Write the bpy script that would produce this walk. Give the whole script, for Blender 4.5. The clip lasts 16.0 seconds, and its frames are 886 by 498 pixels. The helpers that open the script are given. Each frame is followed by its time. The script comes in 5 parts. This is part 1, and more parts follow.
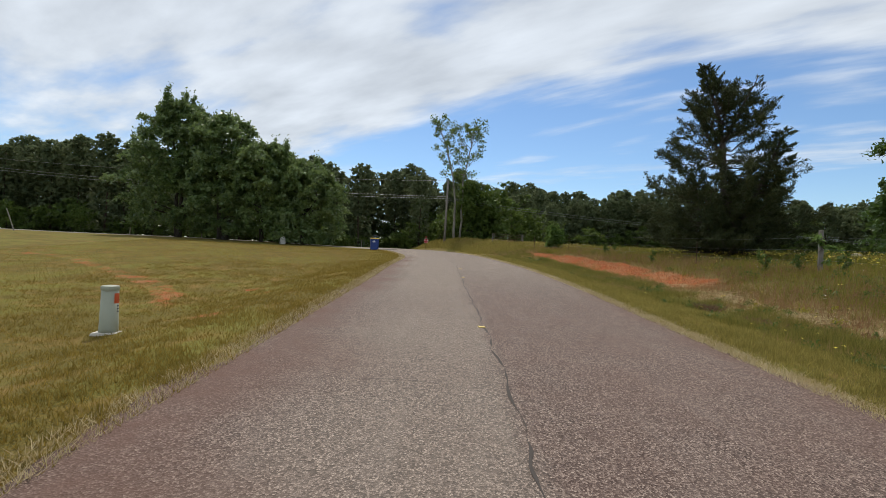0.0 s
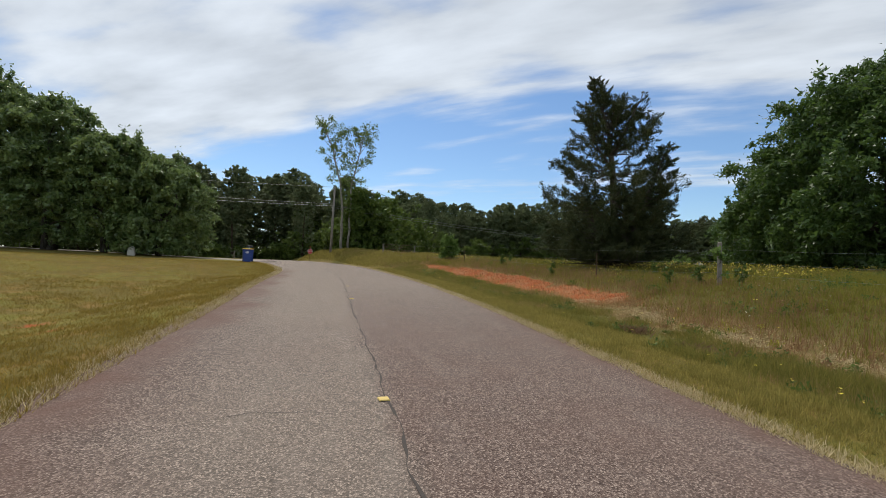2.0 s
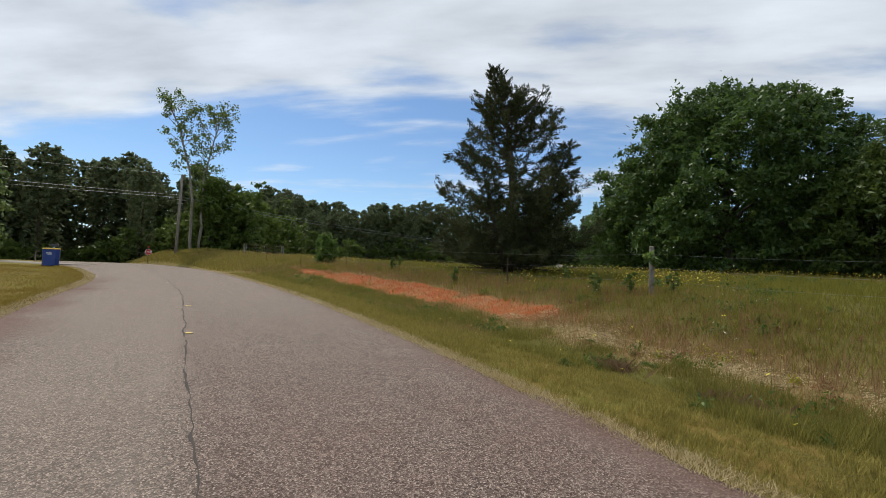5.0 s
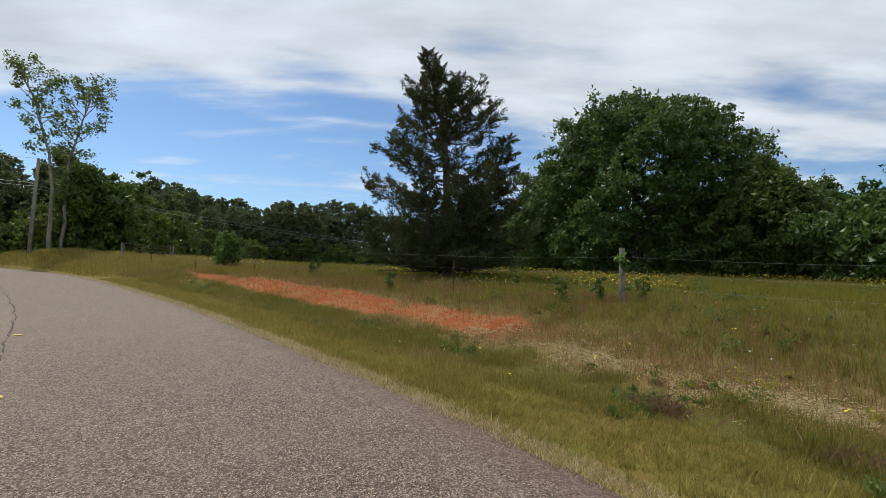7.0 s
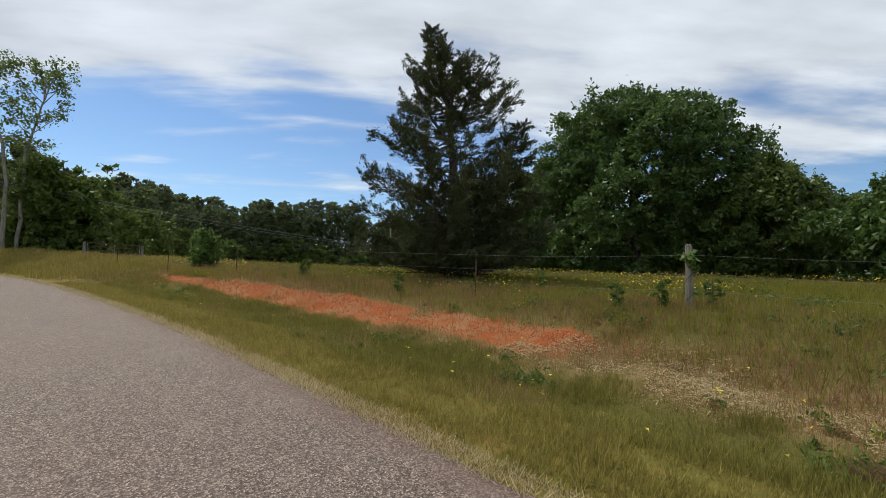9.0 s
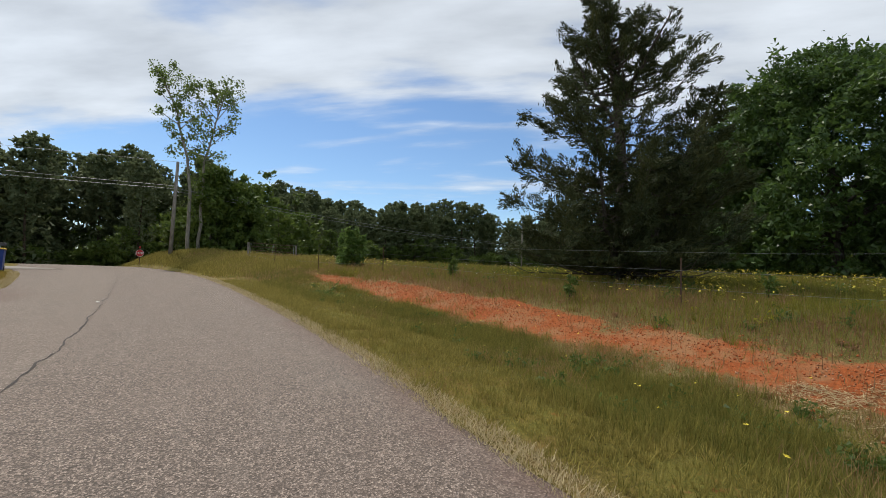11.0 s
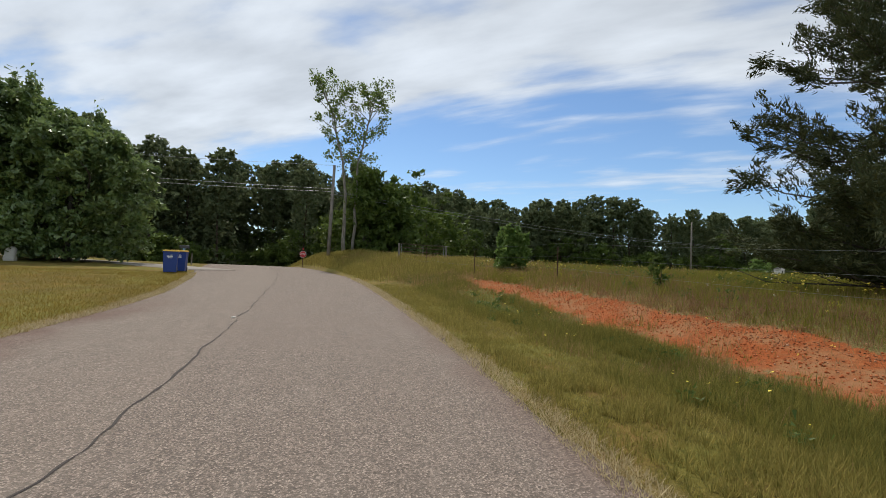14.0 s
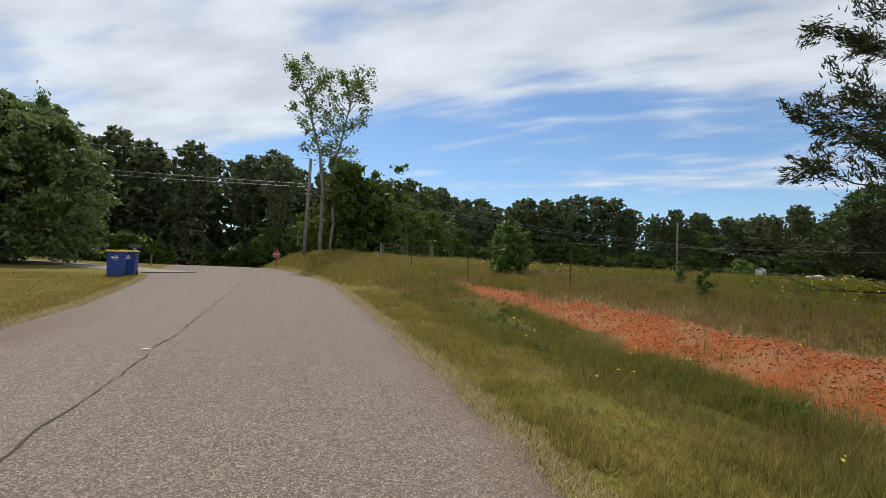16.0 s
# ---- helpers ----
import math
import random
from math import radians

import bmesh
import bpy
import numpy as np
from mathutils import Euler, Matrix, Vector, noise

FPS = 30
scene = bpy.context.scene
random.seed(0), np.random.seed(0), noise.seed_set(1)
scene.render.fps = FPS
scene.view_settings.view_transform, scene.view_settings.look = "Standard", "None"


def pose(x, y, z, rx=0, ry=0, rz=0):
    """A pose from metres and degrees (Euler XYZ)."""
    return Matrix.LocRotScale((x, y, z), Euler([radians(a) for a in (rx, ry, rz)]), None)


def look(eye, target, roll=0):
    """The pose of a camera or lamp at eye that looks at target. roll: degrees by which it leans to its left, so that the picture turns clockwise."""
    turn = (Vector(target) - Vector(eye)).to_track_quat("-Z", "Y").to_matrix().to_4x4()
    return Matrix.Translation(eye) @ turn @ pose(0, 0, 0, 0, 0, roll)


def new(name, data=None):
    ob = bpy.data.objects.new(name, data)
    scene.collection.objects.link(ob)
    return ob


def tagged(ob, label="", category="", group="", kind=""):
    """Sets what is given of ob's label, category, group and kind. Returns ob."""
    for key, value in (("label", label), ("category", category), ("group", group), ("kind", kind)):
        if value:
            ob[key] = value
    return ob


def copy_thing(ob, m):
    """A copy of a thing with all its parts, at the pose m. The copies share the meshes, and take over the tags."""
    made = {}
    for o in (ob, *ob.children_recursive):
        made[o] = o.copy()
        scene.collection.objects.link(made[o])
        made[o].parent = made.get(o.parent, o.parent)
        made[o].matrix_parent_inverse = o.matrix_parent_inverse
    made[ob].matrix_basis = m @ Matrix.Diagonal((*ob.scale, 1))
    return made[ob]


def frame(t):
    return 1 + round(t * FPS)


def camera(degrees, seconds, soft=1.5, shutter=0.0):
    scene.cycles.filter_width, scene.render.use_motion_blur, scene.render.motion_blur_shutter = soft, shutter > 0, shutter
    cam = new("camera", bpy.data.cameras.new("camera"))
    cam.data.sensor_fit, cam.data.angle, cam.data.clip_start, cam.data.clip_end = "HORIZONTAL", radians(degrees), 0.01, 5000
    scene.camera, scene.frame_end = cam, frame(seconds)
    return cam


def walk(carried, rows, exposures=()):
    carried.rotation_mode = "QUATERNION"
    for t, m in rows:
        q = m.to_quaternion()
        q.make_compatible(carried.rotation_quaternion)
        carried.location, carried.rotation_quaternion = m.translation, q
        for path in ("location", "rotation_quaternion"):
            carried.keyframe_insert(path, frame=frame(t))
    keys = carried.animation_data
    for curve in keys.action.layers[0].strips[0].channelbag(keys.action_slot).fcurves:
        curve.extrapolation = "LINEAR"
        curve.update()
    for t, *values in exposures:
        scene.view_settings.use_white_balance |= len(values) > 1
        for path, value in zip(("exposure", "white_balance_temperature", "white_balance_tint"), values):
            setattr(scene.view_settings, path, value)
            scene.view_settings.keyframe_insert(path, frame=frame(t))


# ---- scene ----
cam = camera(86.72, 16.0, soft=0.7)
PATH = [
    (0, pose(0.022, 0.056, 1.516, 90.14, -2.54, -0.28)),
    (0.5, pose(0.010, 0.826, 1.567, 91.26, -2.45, -1.96)),
    (1, pose(0.047, 1.551, 1.597, 91.29, -2.47, -5.51)),
    (1.5, pose(0.077, 2.294, 1.613, 91.60, -2.33, -9.44)),
    (2, pose(0.143, 3.020, 1.634, 91.97, -2.28, -13.84)),
    (2.5, pose(0.184, 3.743, 1.665, 92.13, -2.07, -17.73)),
    (3, pose(0.268, 4.422, 1.686, 91.87, -2.07, -21.07)),
    (3.5, pose(0.338, 5.132, 1.721, 92.15, -1.91, -23.72)),
    (4, pose(0.411, 5.819, 1.753, 92.25, -1.89, -25.99)),
    (6.5, pose(0.933, 9.374, 1.888, 93.31, -1.93, -36.82)),
    (7, pose(1.075, 10.098, 1.906, 93.21, -1.69, -40.81)),
    (7.5, pose(1.278, 10.768, 1.916, 93.30, -1.49, -44.72)),
    (8, pose(1.452, 11.438, 1.923, 93.37, -1.45, -46.31)),
    (10.5, pose(2.145, 14.781, 1.936, 93.01, -1.77, -32.07)),
    (11, pose(2.251, 15.448, 1.955, 92.80, -1.96, -28.02)),
    (11.5, pose(2.336, 16.095, 1.981, 92.55, -2.13, -24.02)),
    (12, pose(2.390, 16.751, 2.008, 92.19, -2.21, -20.06)),
    (12.5, pose(2.436, 17.390, 2.028, 92.00, -2.33, -16.37)),
    (13, pose(2.454, 18.032, 2.055, 91.29, -2.42, -13.88)),
    (13.5, pose(2.469, 18.685, 2.082, 91.37, -2.35, -12.00)),
    (14, pose(2.499, 19.345, 2.122, 92.13, -2.40, -11.04)),
    (14.5, pose(2.527, 20.002, 2.166, 92.85, -2.36, -11.59)),
    (15, pose(2.578, 20.640, 2.203, 92.79, -2.42, -12.75)),
    (15.5, pose(2.612, 21.317, 2.226, 92.65, -2.38, -13.02)),
    (16, pose(2.679, 21.976, 2.247, 92.18, -2.43, -13.38)),
]
walk(cam, PATH)

# ---- sky, sun, exposure ----
SUN_ELEVATION, SUN_AZIMUTH = radians(57), radians(-12)  # azimuth from +y towards +x
scene.view_settings.exposure = 0.0
world = bpy.data.worlds.new("sky")
scene.world = world
world.use_nodes = True


def make_sky(tree):
    n, l = tree.nodes, tree.links
    n.clear()
    sky = n.new("ShaderNodeTexSky")
    sky.sky_type, sky.sun_disc = "NISHITA", False
    sky.sun_elevation, sky.sun_rotation = SUN_ELEVATION, SUN_AZIMUTH
    sky.air_density, sky.dust_density, sky.ozone_density = 1.0, 0.15, 3.0
    co = n.new("ShaderNodeTexCoord")
    sep = n.new("ShaderNodeSeparateXYZ")
    l.new(co.outputs["Generated"], sep.inputs[0])

    def m(op, a, b=None, c=None, clamp=False):
        q = n.new("ShaderNodeMath")
        q.operation, q.use_clamp = op, clamp
        for i, v in enumerate((a, b, c)):
            if v is None:
                continue
            if isinstance(v, (int, float)):
                q.inputs[i].default_value = v
            else:
                l.new(v, q.inputs[i])
        return q.outputs[0]

    # a layer of cloud seen from below: the direction meets a flat deck
    up = m("MAXIMUM", sep.outputs[2], 0.0)
    deck = m("ADD", up, 0.09)
    px, py = m("DIVIDE", sep.outputs[0], deck), m("DIVIDE", sep.outputs[1], deck)
    flat = n.new("ShaderNodeCombineXYZ")
    l.new(px, flat.inputs[0]), l.new(py, flat.inputs[1])
    # streets of cloud run from ahead on the left to behind on the right
    swing = n.new("ShaderNodeMapping")
    l.new(flat.outputs[0], swing.inputs[0])
    swing.inputs["Rotation"].default_value = (0, 0, radians(38))
    turn = n.new("ShaderNodeMapping")
    l.new(swing.outputs[0], turn.inputs[0])
    turn.inputs["Scale"].default_value = (0.42, 0.95, 1)
    turn.inputs["Location"].default_value = (3.1, 1.7, 0)
    big = n.new("ShaderNodeTexNoise")
    l.new(turn.outputs[0], big.inputs["Vector"])
    big.inputs["Scale"].default_value, big.inputs["Detail"].default_value = 0.9, 8
    big.inputs["Roughness"].default_value, big.inputs["Distortion"].default_value = 0.52, 0.5
    fine = n.new("ShaderNodeTexNoise")
    l.new(turn.outputs[0], fine.inputs["Vector"])
    fine.inputs["Scale"].default_value, fine.inputs["Detail"].default_value = 4.2, 8
    # cover is thick overhead and thins out low over the horizon, most of all to the right
    low = n.new("ShaderNodeMapRange")
    l.new(up, low.inputs[0])
    low.inputs[1].default_value, low.inputs[2].default_value = 0.13, 0.36
    low.inputs[3].default_value, low.inputs[4].default_value = 0.0, 1.0
    side = n.new("ShaderNodeMapRange")
    l.new(sep.outputs[0], side.inputs[0])
    side.inputs[1].default_value, side.inputs[2].default_value = -0.30, 0.40
    side.inputs[3].default_value, side.inputs[4].default_value = -0.03, -0.08
    cover = m("ADD", m("ADD", big.outputs[0], m("MULTIPLY", fine.outputs[0], 0.36)),
              m("ADD", m("MULTIPLY", low.outputs[0], 0.34), side.outputs[0]))
    mask = n.new("ShaderNodeMapRange")
    mask.interpolation_type = "SMOOTHSTEP"
    l.new(cover, mask.inputs[0])
    mask.inputs[1].default_value, mask.inputs[2].default_value = 0.67, 0.90
    tone = n.new("ShaderNodeMapRange")
    l.new(fine.outputs[0], tone.inputs[0])
    tone.inputs[1].default_value, tone.inputs[2].default_value = 0.3, 0.7
    tone.inputs[3].default_value, tone.inputs[4].default_value = 5.3, 7.5
    cloud = n.new("ShaderNodeCombineColor")
    for i, f in enumerate((0.935, 1.0, 1.065)):
        l.new(m("MULTIPLY", tone.outputs[0], f), cloud.inputs[i])
    mix = n.new("ShaderNodeMix")
    mix.data_type = "RGBA"
    l.new(m("MULTIPLY", mask.outputs[0], 0.90), mix.inputs[0])
    clear = n.new("ShaderNodeMix")
    clear.data_type, clear.blend_type = "RGBA", "MULTIPLY"
    clear.inputs[0].default_value = 1.0
    l.new(sky.outputs[0], clear.inputs[6])
    clear.inputs[7].default_value = (0.86, 0.95, 1.02, 1)
    l.new(clear.outputs[2], mix.inputs[6]), l.new(cloud.outputs[0], mix.inputs[7])
    back = n.new("ShaderNodeBackground")
    back.inputs[1].default_value = 0.12
    l.new(mix.outputs[2], back.inputs[0])
    out = n.new("ShaderNodeOutputWorld")
    l.new(back.outputs[0], out.inputs[0])


make_sky(world.node_tree)
sun = new("sun", bpy.data.lights.new("sun", "SUN"))
sun.data.energy, sun.data.angle, sun.data.color = 3.2, radians(0.6), (1.0, 0.95, 0.87)
ray = Vector((math.sin(SUN_AZIMUTH) * math.cos(SUN_ELEVATION), math.cos(SUN_AZIMUTH) * math.cos(SUN_ELEVATION), math.sin(SUN_ELEVATION)))
sun.matrix_world = look(ray * 200, (0, 0, 0))
# ---- plan of the ground ----
ROAD_Y = (-60, -10, 0, 8, 15, 20, 24, 28, 33.7, 38, 43, 48, 54, 60, 66, 72, 80, 95)
ROAD_R = (4.1, 4.1, 4.1, 4.2, 4.38, 4.34, 4.26, 4.05, 3.68, 3.35, 2.85, 2.1, 0.9, -0.6, -2.2, -4.0, -6.6, -12)
ROAD_L = (-2.5, -2.5, -2.45, -2.35, -2.3, -2.35, -2.35, -2.32, -2.80, -3.65, -4.8, -6.2, -7.6, -9.0, -10.5, -12, -14.5, -20)
PROFILE_Y = (-200, -60, -10, 0, 10, 22, 43, 60, 70, 400)
PROFILE_Z = (-3.0, -1.5, -.32, 0, .35, .75, 1.2, 1.42, 1.45, 1.9)
BANK_O = (0, 1.5, 2.8, 4, 5.5, 7, 9, 13, 30, 60)
BANK_Y = (-10, 10, 17, 25, 33, 42, 50, 60, 80)
BANK = ((0, -.10, -.30, -.32, -.2, .1, .5, .8, 1.6, 2.4),
        (0, -.08, -.28, -.30, -.18, .15, .6, .85, 1.5, 2.2),
        (0, -.07, -.28, -.28, -.12, .35, .72, .95, 1.4, 2.0),
        (0, -.05, -.22, -.16, .12, .45, .75, .95, 1.3, 1.7),
        (0, .0, -.08, .18, .72, .88, .92, .95, 1.2, 1.5),
        (0, .12, .25, .5, .85, .95, 1.0, 1.0, 1.1, 1.3),
        (0, .5, .9, 1.2, 1.25, 1.2, 1.15, 1.1, 1.1, 1.3),
        (0, 1.1, 1.4, 1.5, 1.4, 1.3, 1.2, 1.1, 1.1, 1.3),
        (0, .7, 1.4, 1.6, 1.6, 1.6, 1.5, 1.4, 1.3, 1.3))


def spline(y, ys, vs):
    """Smooth curve through a table (cubic Hermite with averaged slopes)."""
    y, ys, vs = np.asarray(y, float), np.asarray(ys, float), np.asarray(vs, float)
    slope = np.gradient(vs, ys)
    k = np.clip(np.searchsorted(ys, y) - 1, 0, len(ys) - 2)
    h = ys[k + 1] - ys[k]
    u = np.clip((y - ys[k]) / h, 0, 1)
    return ((2 * u ** 3 - 3 * u ** 2 + 1) * vs[k] + (u ** 3 - 2 * u ** 2 + u) * h * slope[k]
            + (-2 * u ** 3 + 3 * u ** 2) * vs[k + 1] + (u ** 3 - u ** 2) * h * slope[k + 1])


def smooth(a, b, v):
    u = np.clip((np.asarray(v, float) - a) / (b - a), 0, 1)
    return u * u * (3 - 2 * u)


LATTICE = np.random.RandomState(5).rand(256, 256)


def value_noise(x, y, size):
    """Smooth noise 0..1 over the plan, with lumps of that size in metres."""
    x, y = np.asarray(x, float) / size + 71.3, np.asarray(y, float) / size + 33.7
    i, j = np.floor(x).astype(int), np.floor(y).astype(int)
    u, v = x - i, y - j
    u, v = u * u * (3 - 2 * u), v * v * (3 - 2 * v)
    a, b = LATTICE[i % 256, j % 256], LATTICE[(i + 1) % 256, j % 256]
    c, d = LATTICE[i % 256, (j + 1) % 256], LATTICE[(i + 1) % 256, (j + 1) % 256]
    return (a * (1 - u) + b * u) * (1 - v) + (c * (1 - u) + d * u) * v


def road_right(y):
    return spline(y, ROAD_Y, ROAD_R)


def road_left(y):
    return spline(y, ROAD_Y, ROAD_L)


def height(x, y):
    """Height of the ground at a place of the plan."""
    x, y = np.broadcast_arrays(np.asarray(x, float), np.asarray(y, float))
    base = spline(y, PROFILE_Y, PROFILE_Z)
    right, left = x - road_right(y), road_left(y) - x
    # right-hand ditch and bank, a table over offset and distance
    o = np.clip(right, 0, 60)
    cols = np.array([np.interp(np.clip(y, -10, 80), BANK_Y, c) for c in np.array(BANK).T])
    k = np.clip(np.searchsorted(BANK_O, o, side="right") - 1, 0, len(BANK_O) - 2)
    bo = np.array(BANK_O, float)
    u = (o - bo[k]) / (bo[k + 1] - bo[k])
    lo = np.take_along_axis(cols, k[None], 0)[0]
    hi = np.take_along_axis(cols, (k + 1)[None], 0)[0]
    bank = lo * (1 - u) + hi * u
    # left-hand lawn falls away from the road, then runs level
    lawn = -0.6 * smooth(0.2, 4.2, left) * (1 - smooth(12, 42, y)) + 0.25 * smooth(3, 25, left) * smooth(25, 55, y)
    # the road drops away behind the brow
    span = np.maximum(np.maximum(right, left), 0)
    drop = -2.6 * smooth(66, 100, y) * np.exp(-(span / 7) ** 2)
    lumps = (value_noise(x, y, 1.7) - .5) * 0.05 * smooth(0.3, 2, span) + (value_noise(x, y, 9) - .5) * 0.2 * smooth(4, 15, span)
    return base + np.where(right > 0, bank, 0) + np.where(left > 0, lawn, 0) + drop + lumps
# ---- materials ----
class Nodes:
    """Short ways to wire up a material."""

    def __init__(self, name):
        self.mat = bpy.data.materials.new(name)
        self.mat.use_nodes = True
        self.n, self.l = self.mat.node_tree.nodes, self.mat.node_tree.links
        self.bsdf = self.n["Principled BSDF"]
        self.place = self.n.new("ShaderNodeTexCoord").outputs["Object"]

    def put(self, socket, value):
        if hasattr(value, "is_linked"):
            self.l.new(value, socket)
        else:
            socket.default_value = value

    def noise(self, scale, detail=4, rough=0.55, stretch=None, distortion=0.0):
        t = self.n.new("ShaderNodeTexNoise")
        v = self.place
        if stretch:
            mp = self.n.new("ShaderNodeMapping")
            mp.inputs["Scale"].default_value = stretch
            self.l.new(v, mp.inputs[0])
            v = mp.outputs[0]
        self.l.new(v, t.inputs["Vector"])
        t.inputs["Scale"].default_value, t.inputs["Detail"].default_value = scale, detail
        t.inputs["Roughness"].default_value, t.inputs["Distortion"].default_value = rough, distortion
        return t.outputs[0]

    def cells(self, scale, out="Distance", feature="F1"):
        t = self.n.new("ShaderNodeTexVoronoi")
        t.feature = feature
        self.l.new(self.place, t.inputs["Vector"])
        t.inputs["Scale"].default_value = scale
        return t.outputs[out]

    def ramp(self, fac, stops):
        r = self.n.new("ShaderNodeValToRGB")
        el = r.color_ramp.elements
        while len(el) < len(stops):
            el.new(0.5)
        for e, (p, c) in zip(el, stops):
            e.position = p
            e.color = (*c, 1) if len(c) == 3 else c
        self.l.new(fac, r.inputs[0])
        return r.outputs[0]

    def span(self, fac, a, b, c=0.0, d=1.0):
        r = self.n.new("ShaderNodeMapRange")
        self.l.new(fac, r.inputs[0])
        for i, v in enumerate((a, b, c, d)):
            r.inputs[i + 1].default_value = v
        return r.outputs[0]

    def mix(self, fac, a, b, how="MIX"):
        q = self.n.new("ShaderNodeMix")
        q.data_type, q.blend_type = "RGBA", how
        self.put(q.inputs[0], fac)
        for i, v in ((6, a), (7, b)):
            self.put(q.inputs[i], (*v, 1) if isinstance(v, tuple) and len(v) == 3 else v)
        return q.outputs[2]

    def math(self, op, a, b):
        q = self.n.new("ShaderNodeMath")
        q.operation = op
        self.put(q.inputs[0], a), self.put(q.inputs[1], b)
        return q.outputs[0]

    def attr(self, name, out="Fac"):
        t = self.n.new("ShaderNodeAttribute")
        t.attribute_name = name
        return t.outputs[out]

    def island(self):
        return self.n.new("ShaderNodeNewGeometry").outputs["Random Per Island"]

    def each(self):
        return self.n.new("ShaderNodeObjectInfo").outputs["Random"]

    def done(self, colour, rough=0.8, metal=0.0, bump=None, strength=0.3, depth=0.01, specular=None):
        self.put(self.bsdf.inputs["Base Color"], (*colour, 1) if isinstance(colour, tuple) and len(colour) == 3 else colour)
        self.put(self.bsdf.inputs["Roughness"], rough)
        self.put(self.bsdf.inputs["Metallic"], metal)
        if specular is not None:
            self.bsdf.inputs["Specular IOR Level"].default_value = specular
        if bump is not None:
            b = self.n.new("ShaderNodeBump")
            b.inputs["Strength"].default_value, b.inputs["Distance"].default_value = strength, depth
            self.l.new(bump, b.inputs["Height"])
            self.l.new(b.outputs[0], self.bsdf.inputs["Normal"])
        return self.mat


def leaf_material(name, dark, light, thin=0.35, rough=0.55, gloss=0.2, patch=0.6, blotch=0.45):
    """Foliage: each leaf has a shade of its own, each plant a cast; some light comes through."""
    q = Nodes(name)
    shade = q.ramp(q.island(), ((0.0, dark), (0.6, tuple((a + b) / 2 for a, b in zip(dark, light))), (1.0, light)))
    shade = q.mix(q.span(q.each(), 0, 1, 0.0, 0.25), shade, (*light, 1))
    shade = q.mix(q.span(q.noise(patch, 4), 0.35, 0.68, 0.0, blotch), shade, (*dark, 1))
    q.done(shade, rough, specular=gloss)
    through_leaf = q.n.new("ShaderNodeBsdfTranslucent")
    q.l.new(q.mix(0.5, shade, (*light, 1)), through_leaf.inputs[0])
    both = q.n.new("ShaderNodeMixShader")
    both.inputs[0].default_value = thin
    q.l.new(q.bsdf.outputs[0], both.inputs[1]), q.l.new(through_leaf.outputs[0], both.inputs[2])
    q.l.new(both.outputs[0], q.n["Material Output"].inputs[0])
    return q.mat


def plain(name, colour, rough=0.6, metal=0.0, vary=0.25, scale=6.0):
    q = Nodes(name)
    c = q.mix(q.span(q.noise(scale, 6), 0.3, 0.75, 0, vary), colour, tuple(v * 0.55 for v in colour))
    c = q.mix(q.span(q.noise(scale * 9, 3), 0.45, 0.75, 0, vary * .6), c, tuple(min(1, v * 1.35) for v in colour))
    return q.done(c, rough, metal, q.noise(scale * 12, 3), 0.15, 0.004)


def asphalt_material():
    q = Nodes("chip_seal")
    stones = q.cells(72, "Color")
    grey = q.n.new("ShaderNodeRGBToBW")
    q.l.new(stones, grey.inputs[0])
    c = q.ramp(grey.outputs[0], ((0.12, (.028, .022, .019)), (0.40, (.130, .096, .080)), (0.68, (.285, .218, .180)), (0.90, (.47, .372, .305))))
    gap = q.span(q.cells(72, "Distance", "DISTANCE_TO_EDGE"), 0.0, 0.16, 1, 0)
    c = q.mix(q.math("MULTIPLY", gap, 0.8), c, (.018, .016, .015))
    c = q.mix(q.span(q.noise(0.5, 5), 0.35, 0.7, 0, 0.22), c, (.170, .116, .094))
    c = q.mix(q.span(q.noise(2.2, 4, stretch=(1.6, .35, 1)), 0.5, 0.72, 0, 0.22), c, (.225, .187, .160))
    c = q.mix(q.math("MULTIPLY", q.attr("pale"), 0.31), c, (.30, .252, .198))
    c = q.mix(q.math("MULTIPLY", q.attr("stain"), q.span(q.noise(1.5, 5), 0.3, 0.65, 0.40, 0.92)), c, (.122, .068, .051))
    relief = q.math("ADD", q.cells(72), q.math("MULTIPLY", q.noise(14, 4), 0.5))
    return q.done(c, 0.85, 0, relief, 0.8, 0.008, specular=0.2)


